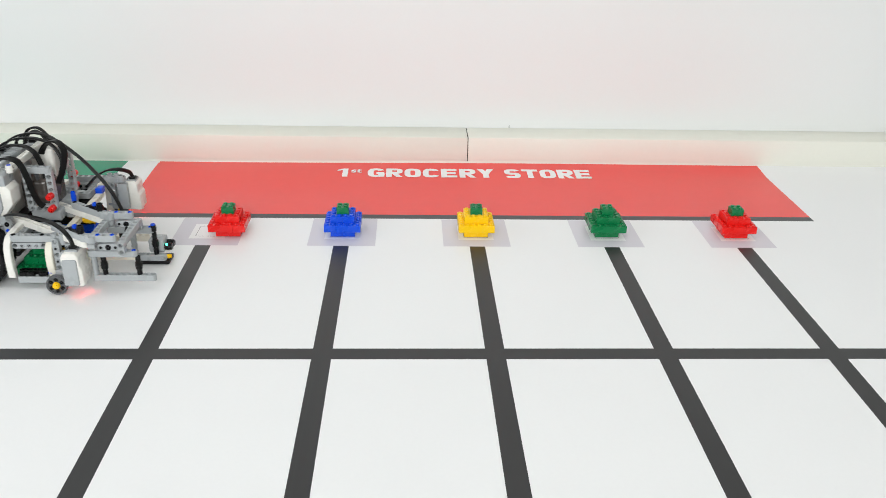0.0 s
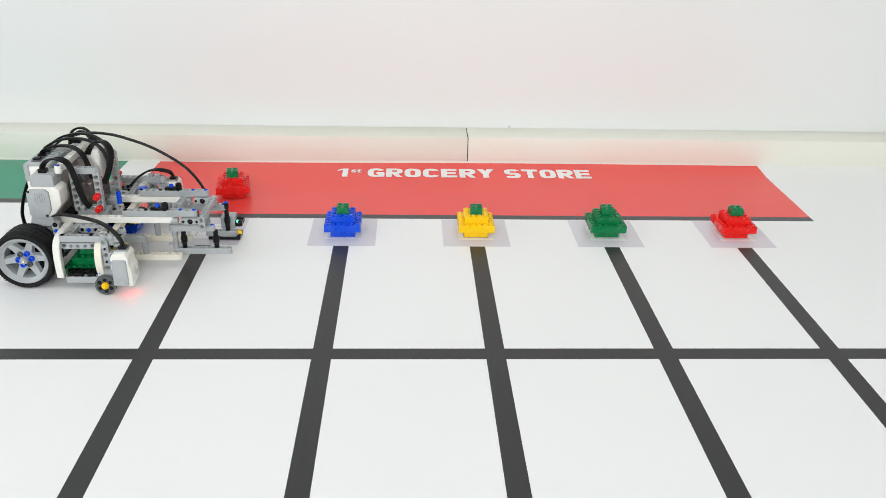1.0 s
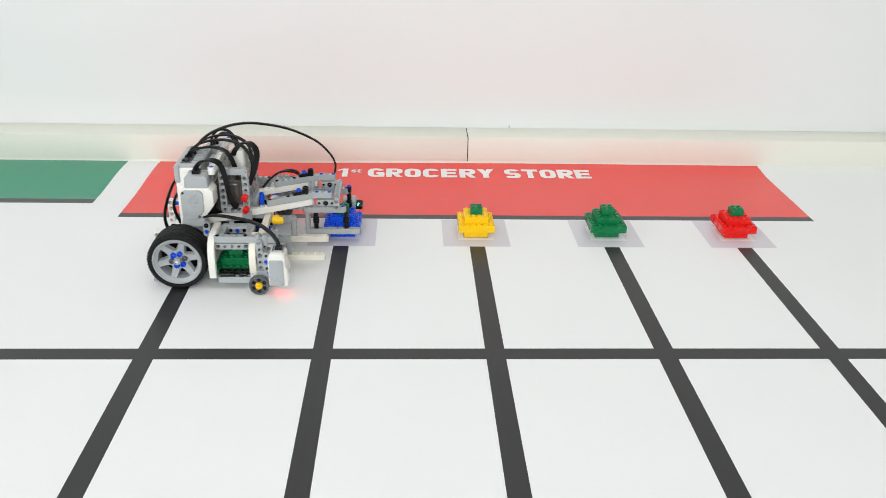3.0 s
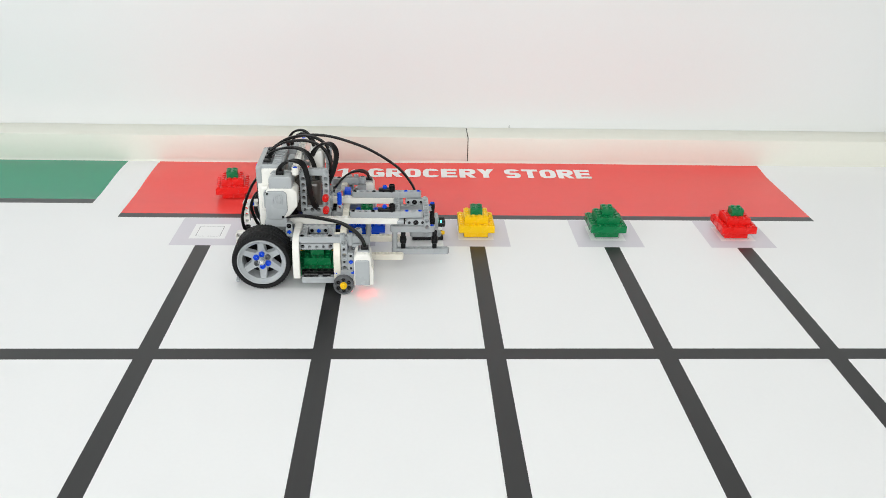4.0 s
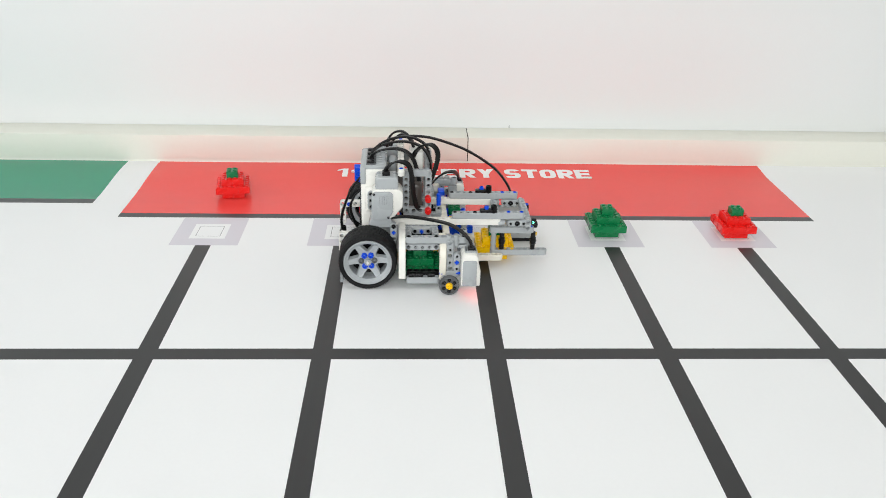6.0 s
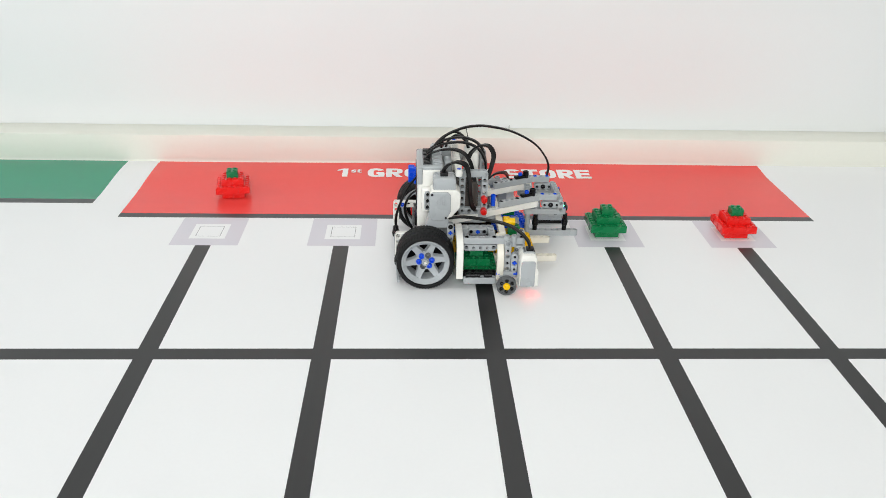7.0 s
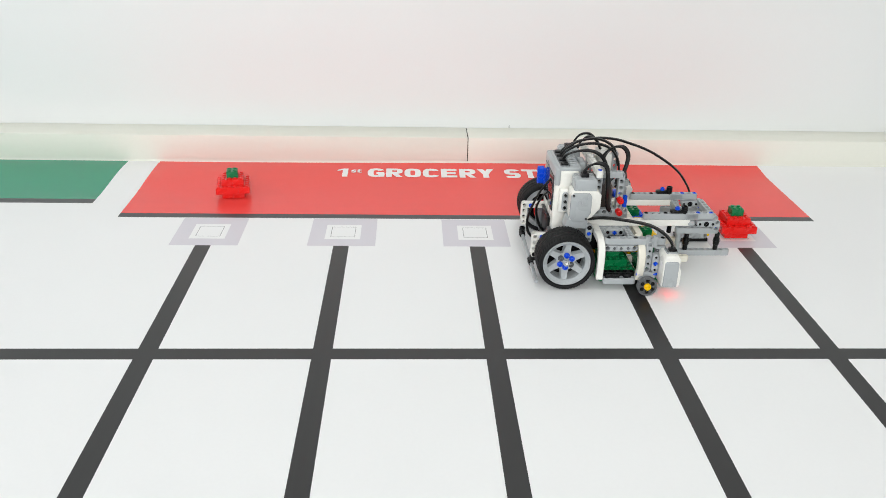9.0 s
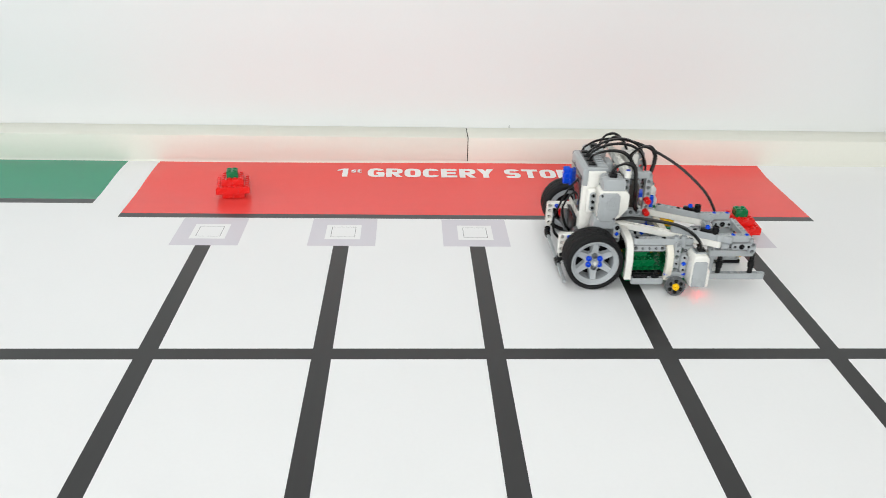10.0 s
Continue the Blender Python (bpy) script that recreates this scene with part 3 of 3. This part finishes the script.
# control unit standing upright, its display to the back
unit = block("control_unit", -9, 20, -35.5, 35.5, 22, 126, WHITE, None, 3, "white and grey control unit with a display")
block("casing", -9.5, -2.5, -36.5, 36.5, 107, 128.5, GREY, unit, 2)
block("top_end", -6, 22, -34, 34, 121, 129.5, GREY, unit, 1.5)
block("port_row", -2.5, 9, -29, 29, 127, 130.4, DGREY, unit, 0.6)
for yy in (-24, -16, -8, 0, 8, 16, 24):
    block("rib", 10, 20, yy - 1.3, yy + 1.3, 129, 131, GREY, unit, 0.4, seg=1)
for yy in (-22, -8, 8, 22):
    block("plug", -1.5, 7.0, yy - 4, yy + 4, 128, 132.6, BLACK, unit, 0.8, "black cable plug")
block("display", -10.4, -8.5, -30, 30, 72, 117, SCREEN, unit, 0.5, "dark display")
block("button_pad", -8.2, -5.0, -24, 24, 28, 56, GREY, unit, 1.4)
block("button", -9.4, -7.0, -8, 8, 38, 48, DGREY, unit, 1.0)
for y0, y1 in ((-22, -12), (12, 22)):
    block("button", -9.2, -7.0, y0, y1, 36, 50, GREY, unit, 1.0)
# the second bar, at x -8, stands for the first one's reflection in the display
for yy, xx in ((33, -15.5), (27, -8)):
    bar(3, (xx, yy, 88), "z", "x", BLUE)
bar(2, (-15, 32, 96), "x", "y", BLUE)


# arm motors: a grey faced housing with a white shell
def arm_motor(s):
    y = lambda v: -s * v
    face = [(4.5, 80), (4.5, 107), (8, 110.5), (26, 110.5), (29.5, 107), (29.5, 86), (25, 78), (22, 75.5), (8, 75.5)]
    shell = [(5.5, 76), (5.5, 110), (9, 112.5), (37, 112.5), (41, 108), (41, 91), (30, 77)]
    shell_ob = part("arm_motor", prism(shell, *sorted((y(-68), y(-44))), 0.0012, 3), WHITE, robot, "white shelled motor with a ribbed grey face")
    part("faceplate", prism(face, *sorted((y(-71), y(-67))), 0.0010, 3), GREY, shell_ob, "light grey ribbed faceplate")
    for i in range(5):
        part("rib", prism([(13 + i * 2.6, 95), (13 + i * 2.6, 106), (14.3 + i * 2.6, 106), (14.3 + i * 2.6, 95)], *sorted((y(-71.6), y(-70))), 0.0002, 1), GREY, shell_ob)
    for x, z in ((7.5, 108), (24, 79)):
        peg((x, y(-71), z), "y", BLACK, 1.0, 1.3, shell_ob)
    part("connector", prism([(9, 108), (9, 124), (12, 126.5), (33, 126.5), (35.5, 124), (35.5, 108)], *sorted((y(-66), y(-42))), 0.0010, 2), GREY, shell_ob)
    part("foot", prism([(0, 64), (4, 78), (27, 78), (29, 64)], *sorted((y(-66), y(-46))), 0.0012, 2), GREY, shell_ob)
    block("plug", 17, 26, min(y(-59), y(-50)), max(y(-59), y(-50)), 126, 131, BLACK, shell_ob, 0.8)
    block("socket", -4, 9, *sorted((y(-43.5), y(-35))), 74.5, 106, WHITE, None, 3.0, "white oval boss on the control unit")
    bar(3, (3, y(-43), 82.5), "z", "y")
    for z in (82.5, 90.5, 98.5):
        peg((3, y(-45.5), z), "y", BLACK, 3.4, 1.8, cross=True)
    bar(3, (30, y(-66), 51), "z", "y")
    peg((30, y(-69.6), 67), "y", BLACK, 1.4, 2.5)
    peg((30, y(-69.6), 59), "y", BLUE, 1.6, 2.4, cross=True)
    # upright frame with red stop pins
    for x in (45, 72):
        bar(7, (x, y(-31), 72.5), "z", "y")
    for z in (72.5, 120.5):
        bar(4, (46.5, y(-31), z), "x", "z") if z > 100 else bar(4, (46.5, y(-31), z), "x", "y")
    for z in (90, 74.5):
        peg((71.5, y(-39), z), "y", RED, 11, 3.6)
        peg((71.5, y(-44.6), z), "y", RED, 2, 2.4, cross=True)
    block("gearbox", 42, 76, min(y(-30), y(-8)), max(y(-30), y(-8)), 55, 67.5, GREY, None, 1.2)
    peg((53, y(-22), 96), "z", DGREY, 42, 2.0, cross=True)
    peg((39, y(-55), 130), "z", WHITE, 9, 4.0)
    peg((39, y(-55), 134.6), "z", BLUE, 1.2, 2.2, cross=True)


arm_motor(-1)
arm_motor(1)
bar(11, (39, -46, 130), "y", "z", WHITE)
block("rear_motor", 50, 67, 0, 30, 92, 136, WHITE, None, 3, "white motor body")
block("rear_motor_collar", 24, 34, -6, 16, 110, 127, GREY, None, 3)
bar(4, (73, 14, 108), "z", "y")
# dark block added to stand for a cable loop and the gaps behind it
block("gap_filler", 32, 66, -26, 26, 64, 106, SMOKE, None, 7, "dark filler block for the cable loop and background between the uprights", 5)
block("lane_plate", 40, 90, -36, -33, 22, 47, BLACK, None, 0.8)
block("lane_plate", 40, 90, 33, 36, 22, 47, BLACK, None, 0.8)
block("chassis_plate", -12, 34, -22, 22, 24, 60, BLACK, None, 1.5)
peg((86, -9, 77), "z", BLUE, 15, 2.9)
bar(2, (86, -10, 58), "z", "y")
bar(2, (78, -10, 56), "x", "z")
bar(16, (93, -62, 54), "y", "x", CREAM, label="ivory crossbeam")
peg((107, -24, 54), "x", YELLOW, 12, 4.6)
bar(2, (103, -24, 54), "y", "x", YELLOW)
block("blue_beam", 88.5, 97, 52, 66, 56, 64, BLUE, None, 1.0)

# lane beams low over the mat, with their posts
for yy in (-42, 12):
    bar(12, (73, yy - 2, 14.5), "x", "z", CREAM, label="ivory lane beam")
    bar(4, (96, yy - 3 if yy < 0 else yy + 3, 39), "x", "z")
    peg((120.5, yy, 28), "z", GREY, 22, 3.6)

# rear stand: white columns, slanting axles
for xx, yy, top in ((-32, -52, 49), (-35, 26, 58)):
    bar(4, (xx, yy, top - 24), "z", "y", WHITE)
    bar(4, (xx, yy - 1, top), "x", "y", WHITE)
    peg((xx + 8, yy - 5, top), "y", BLUE, 2, 2.4)
    peg((xx - 0.5, yy, 21), "z", BLACK, 10, 3.6)
part("cross_axle", strip([mm(-36.5, 24, 20), mm(-31.5, -87, 3.8)], (1, 0, 0), 0.0036, 0.0036), GREY, robot, "grey axle between the rear columns")
peg((-33.4, -44, 10.1), (0.045, -0.99, -0.145), BLACK, 12, 3.4)
peg((-36.3, 19, 19.3), (0.045, -0.99, -0.145), BLACK, 10, 3.6)
for yy in (60, -60):
    part("bush", ring_solid(bmesh.new(), [mm(r, z) for r, z in ((4, -2), (16, -2), (16, 2), (4, 2))], 24, pose(0, yy / 1000, TYRE_R) @ TO_Y), RED, robot, "red inner hub")


# cables
def cable(pts, width=0.0054, parent=None, across=(0.4, 0.9, 0), label="black flat cable"):
    return part("cable", strip(smooth_path([mm(*p) for p in pts], 8), across, 0.0024, width, 0.0009), CABLE, parent or robot, label)


cable([(3, -2, 132), (7, -2, 139), (24, 0, 147), (48, 2, 148), (67, 2, 139), (76, 0, 120), (73, -4, 98)])
cable([(3, -10, 132), (8, -10, 138), (24, -10, 143), (42, -12, 142), (54, -14, 131), (61, -18, 106), (62, -22, 78)], 0.0064, across=(0.7, 0.7, 0))
cable([(3, 9, 132), (9, 9, 139), (26, 10, 149), (50, 12, 151), (70, 12, 140), (77, 8, 118)])
cable([(21.5, -54, 130), (22, -54, 134), (28, -54, 140), (38, -53, 142), (48, -50, 136), (52, -46, 118), (54, -42, 97), (57, -38, 82), (61, -36, 76)], 0.0072, across=(0.7, 0.7, 0))
cable([(54, -2, 130), (58, -2, 138), (67, -4, 146), (78, -6, 146), (84, -8, 135), (80, -10, 115), (72, -12, 96)], 0.0078, across=(0.75, 0.65, 0))
cable([(22, 30, 132), (24, 30, 143), (31, 30, 151), (42, 30, 152), (52, 28, 143), (58, 26, 128), (60, 24, 108)], 0.0050)
cable([(27, 22, 136), (31, 22, 145), (40, 22, 151), (50, 20, 146), (56, 18, 134)])
cable([(119.5, -111, 59), (117, -110, 67), (108, -105, 76), (92, -98, 83), (66, -86, 84), (44, -77, 83), (29, -66, 77)], 0.0062, across=(0.45, 0.9, 0))
cable([(119.5, 111, 59), (117, 106, 68), (110, 88, 78), (98, 78, 80), (86, 70, 74), (76, 62, 64)])
cable([(-7, -14, 112), (-19, -12, 96), (-29, -10, 74), (-35, -8, 52), (-33, -6, 34), (-24, -4, 22)], 0.005)
cable([(-7, -4, 90), (-18, -4, 80), (-24, -2, 62), (-18, 0, 40), (-10, 2, 30)], 0.005)

long_cable = cable([(a - 42, b - 24, c - 140) for a, b, c in ((2, 20, 128), (4, 21, 138), (20, 23, 151), (44, 24, 158), (66, 24, 159), (88, 25, 155), (123, 26, 143), (158, 27, 122), (177, 27, 101), (184, 27, 85), (182, 27, 72))], 0.0044, across=(0.2, 0.95, 0.2), label="long black cable to the gripper")

# ---- swinging arm: two parallel bars that carry the gripper ----
ARM_L, LINK_SKEW = 0.132, radians(3)     # length of the arm bars, slack in the linkage
ARM_X, ARM_NEAR, ARM_FAR = 0.028, -0.0445, 0.0205


def arm():
    a = put("arm", beam_mesh(17, WHITE), robot, None, "long white arm beam with a grey beam on top")
    top = beam(a, 9, mm(76, 0, 8.1), "x", "z", GREY)
    block("joint", 106, 122, -3.4, 3.4, 12.2, 16.2, BLACK, a, 0.8, "black joint piece")
    peg((123, 0, 16), "z", BLACK, 10, 3.8, a)
    peg((114, 0, 17.5), "z", BLUE, 4.5, 2.6, a)
    for x in (76, 84, 92, 100):
        peg((x, 0, 8.7 if x in (76, 100) else 7.4), "z", BLACK, 7.6 if x in (76, 100) else 6, 2.4, a)
    return a


near_arm, far_arm = arm(), arm()

# gripper, in the robot's coordinates when the arm points straight ahead, moved by GRIP
grip = put("gripper", beam_mesh(8, GREY), robot, None, "grey gripper frame with two low fork bars")
GRIP_OUT = Matrix.Translation(mm(3.5, 0, 0))
GRIP_HOME = Matrix.Translation(mm(189.3, -39, 64.5)) @ frame_of((0, 1, 0), (0, 0, 1))
TO_GRIP = GRIP_HOME.inverted()


def g_bar(n, at, along, hole, mat=GREY, label=""):
    ob = beam(grip, n, mm(*at), along, hole, mat, label=label)
    ob.matrix_basis = TO_GRIP @ ob.matrix_basis
    return ob


def g_peg(at, axis, mat, length=8, r=2.4, cross=False):
    ob = pin(grip, mm(*at), axis, mat, length / 1000, r / 1000, cross=cross)
    ob.matrix_basis = TO_GRIP @ ob.matrix_basis
    return ob


def g_block(name, *a, mat=GREY, bevel=1.0, label=""):
    ob = block(name, *a, mat, grip, bevel, label)
    ob.matrix_basis = TO_GRIP.copy()
    return ob


g_bar(7, (153, -34, 64.5), "y", "z")
for yy in (-44.5, 20.5):
    g_bar(5, (149, yy, 72.6), "x", "z")
    for x in (165, 181):
        g_peg((x, yy, 73.2), "z", BLUE, 7.6)
    g_bar(3, (168, yy, 62.6), "x", "y")
    g_peg((176, yy - 3.6, 62.6), "y", BLACK, 2, 2.9)
    g_peg((157, yy, 62.6), "x", GREY, 9, 3.9)
    g_bar(2, (189.3, yy, 56.2), "z", "y")
    for x in (168, 184):
        g_peg((x, yy - 3.6, 62.6), "y", GREY, 2, 2.8)
        # black centre paints the shade inside the bushing's hole
        g_peg((x, yy - 4.0, 62.6), "y", BLACK, 2, 1.4)
for yy, low, high in ((-29, 16, 46.5), (38, 9.5, 46)):
    g_bar(7, (148.5, yy, high), "x", "z")
    g_peg((196.5, yy, high + 0.5), "z", BLUE, 7.6)
    g_bar(*((9, (150.5, yy, low)) if yy < 0 else (5, (174.5, yy, low))), "x", "z", label="low grey fork bar")
    for x in (161, 200):
        g_peg((x, yy, (low + high) / 2), "z", BLACK, high - low - 6.5, 3.0)
        g_peg((x, yy, (low + high) / 2), "z", BLACK, 9, 3.9)
    for k in range(4):
        g_peg((150.5 if yy < 0 else 174.5, yy, low + (high - low) * (0.2 + 0.213 * k)), "z", GREY, 8, 3.3)
g_peg((200, 38, 48), "z", BLACK, 8, 3.4)
g_peg((200, 38, 52.6), "z", BLUE, 1.6, 2.6)
# forward looking sensor on the far fork bar
g_block("sensor_body", 190, 209, 41.5, 61, 13.5, 30, bevel=2.0, label="grey forward looking light sensor")
g_block("sensor_base", 174, 215, 34, 58, 0.8, 5.4, mat=BLACK, bevel=1.0)
g_bar(3, (193, 37, 9.5), "x", "y")
for yy in (46, 56):
    g_peg((213.0, yy, 20), "x", BLACK, 9, 4.6)
    g_peg((217.5, yy, 20), "x", DGREY, 1.2, 3.0)
g_peg((212.0, 42.8, 24), "x", GLOW_GREEN, 1.6, 1.5)
g_peg((214, 39.5, 9.5), "x", YELLOW, 6, 2.6)


# ---- motion ----
ROBOT_X = [(0.0, -0.5852), (0.1, -0.5699), (0.2, -0.5565), (0.3, -0.5373), (0.4, -0.5267), (0.5, -0.5261), (0.6, -0.5280), (0.7, -0.5325), (0.8, -0.5322), (0.9, -0.5319),
           (1.0, -0.5305), (1.1, -0.5247), (1.2, -0.5218), (1.3, -0.5069), (1.4, -0.4919), (1.5, -0.4794), (1.6, -0.4617), (1.7, -0.4483), (1.8, -0.4337), (1.9, -0.4261),
           (2.0, -0.4237), (2.2, -0.4232), (2.5, -0.4243), (2.6, -0.4199), (2.7, -0.4064), (3.0, -0.3575), (3.4, -0.2935), (3.6, -0.2620), (3.7, -0.2558), (3.8, -0.2565),
           (3.9, -0.2607), (4.0, -0.2623), (4.2, -0.2550), (4.3, -0.2494), (4.4, -0.2458), (4.5, -0.2444), (4.8, -0.2432), (4.9, -0.2386), (5.0, -0.2274), (5.1, -0.2117),
           (5.2, -0.1952), (5.3, -0.1866), (5.4, -0.1898), (5.5, -0.1930), (5.6, -0.1930), (5.7, -0.1824), (6.0, -0.1393), (6.4, -0.0830), (6.55, -0.0690), (6.65, -0.0659),
           (6.8, -0.0685), (6.9, -0.0715), (7.0, -0.0714), (7.1, -0.0677), (7.2, -0.0526), (7.3, -0.0376), (7.4, -0.0232), (7.5, -0.0095), (7.6, -0.0076), (7.7, -0.0090),
           (7.8, -0.0165), (7.9, -0.0166), (8.0, -0.0067), (8.1, 0.0096), (8.2, 0.0259), (8.3, 0.0412), (8.4, 0.0558), (8.5, 0.0718), (8.6, 0.0865), (8.7, 0.0972),
           (8.8, 0.1018), (8.9, 0.0965), (9.0, 0.0943), (9.1, 0.0949), (9.2, 0.1016), (9.3, 0.1076), (9.4, 0.1137), (9.5, 0.1163), (9.6, 0.1139), (9.7, 0.1134),
           (9.8, 0.1127), (9.9, 0.1112), (10.0, 0.1277)]
ROBOT_YAW = [(0.0, 0.0), (2.5, 0.0), (3.8, 1.2), (5.0, 1.5), (6.8, 0.5), (10.0, 0.6)]
ARM_ANGLE = [(0.0, -33.5), (0.3, -32), (0.4, -16), (0.5, 2), (0.6, 22), (0.7, 27), (0.8, 26), (0.9, 10), (1.0, 0), (1.2, 0), (2.0, 0), (2.1, 18), (2.2, 27), (2.5, 27), (3.4, 27), (3.6, 12),
             (3.7, 0), (3.8, -6), (3.9, -3), (4.0, -1), (4.3, 0), (4.4, 10), (4.5, 22), (4.6, 26.5), (5.2, 26.5), (5.3, 9), (5.4, -2), (5.5, -2), (5.7, -2.5), (6.3, 0), (6.5, 14), (6.65, 25), (6.8, 27), (7.0, 26.5),
             (7.42, 27), (7.5, 21), (7.6, 0), (7.7, -23), (7.8, -31), (8.6, -31), (8.7, -22), (8.8, -3), (8.9, 0), (9.3, 0), (9.4, -5), (9.5, -19), (9.6, -30.5), (10.0, -29.5)]


def glide(rows, t):
    """The value at t between rows of (time, value)."""
    if t <= rows[0][0]:
        return rows[0][1]
    for (a, u), (b, v) in zip(rows, rows[1:]):
        if t <= b:
            return u + (v - u) * (t - a) / (b - a)
    return rows[-1][1]


def grip_shift(t):
    a = radians(glide(ARM_ANGLE, t))
    return Vector((ARM_L * (math.cos(a + LINK_SKEW) - math.cos(LINK_SKEW)), ARM_L * math.sin(a), 0))


def with_robot(x, y, t):
    return (glide(ROBOT_X, t) + x, ROBOT_Y + y)


def robot_pose(t):
    return pose(glide(ROBOT_X, t), ROBOT_Y, 0, 0, 0, glide(ROBOT_YAW, t))


def motions():
    ticks = [i / 10 for i in range(101)]
    walk(robot, [(t, robot_pose(t)) for t in ticks])
    turn = lambda t: math.degrees((glide(ROBOT_X, t) + 0.59) / ROLL_R) - 136.6
    walk(near_wheel, [(t, pose(0, -WHEEL_Y / 1000, TYRE_R, 0, turn(t), 0)) for t in ticks])
    walk(far_wheel, [(t, pose(0, WHEEL_Y / 1000, TYRE_R) @ Matrix.Rotation(radians(turn(t)), 4, "Y") @ Matrix.Rotation(math.pi, 4, "Z")) for t in ticks])
    for ob, y in ((near_arm, ARM_NEAR), (far_arm, ARM_FAR)):
        walk(ob, [(t, pose(ARM_X, y, 0.0640, 0, 0, glide(ARM_ANGLE, t))) for t in ticks])
    walk(grip, [(t, Matrix.Translation(grip_shift(t)) @ GRIP_OUT @ GRIP_HOME) for t in ticks])
    walk(long_cable, [(t, pose(0.042, 0.024, 0.140 - 0.010 * min(1.0, max(0.0, 1 - glide(ARM_ANGLE, t) / 27)), 0, 2.5 - 0.13 * glide(ARM_ANGLE, t), 0.95 * glide(ARM_ANGLE, t))) for t in ticks])
    # foods that ride inside the robot
    for ob, x, y in ((stored_green, 0.0617, -0.063), (stored_yellow, 0.0617, -0.015), (stored_blue, 0.0617, 0.063)):
        walk(ob, [(t, robot_pose(t) @ pose(x, y, 0.0004)) for t in ticks])
    # the first food is pushed aside on to the red zone
    rest = pose(-0.3500, 0.1768, 0.0009, 0.5, 0, 9)
    walk(red_food, [(0.0, pose(-0.3295, 0.0427, 0.0004)), (0.3, pose(-0.3295, 0.0427, 0.0004)), (0.4, pose(-0.3330, 0.0560, 0.0004, 0, 0, 3)), (0.5, pose(-0.3400, 0.1000, 0.0006, 0, 0, 6)),
                    (0.6, pose(-0.3470, 0.1500, 0.0009, 0, 0, 9)), (0.7, rest), (10.0, rest)])
    # the others are drawn into their lanes and then ride along
    def lane(ob, x0, y0, t_grab, t_lane, y_lane, drift=((0, 0), (10, 0)), settle=0.0):
        rows, x, y = [], x0, y0
        for t in ticks:
            if t_grab < t <= t_lane:
                y = max(y_lane + ROBOT_Y, min(y0, y0 + (grip_shift(t) - grip_shift(t_grab)).y))
            if t > t_lane:
                y = y_lane + ROBOT_Y + settle * min(1.0, max(0.0, (t - 8.1) / 0.5))
            if t > t_grab:
                x = max(x, with_robot(0.110, 0, t)[0])
                x = max(x, x0 + glide(drift, t))
            rows.append((t, pose(x, y, 0.0004)))
        walk(ob, rows)
    lane(blue_food, -0.1782, FOOD_Y, 2.7, 2.7, FOOD_Y - ROBOT_Y)
    lane(yellow_food, 0.0002, FOOD_Y + 0.001, 5.2, 5.5, -0.003, ((5.0, 0.0), (5.2, 0.006), (5.3, 0.014), (5.4, 0.0187)))
    lane(green_food, 0.1781, FOOD_Y + 0.0025, 7.42, 7.9, -0.071, ((7.4, 0.0), (7.5, 0.006), (7.7, 0.0114)), 0.010)
    walk(last_food, [(0.0, pose(0.3556, FOOD_Y + 0.002, 0.0004)), (9.3, pose(0.3556, FOOD_Y + 0.002, 0.0004)), (9.5, pose(0.3605, FOOD_Y, 0.0004, 0, 0, -2)), (10.0, pose(0.3605, FOOD_Y - 0.001, 0.0004, 0, 0, -2))])


motions()
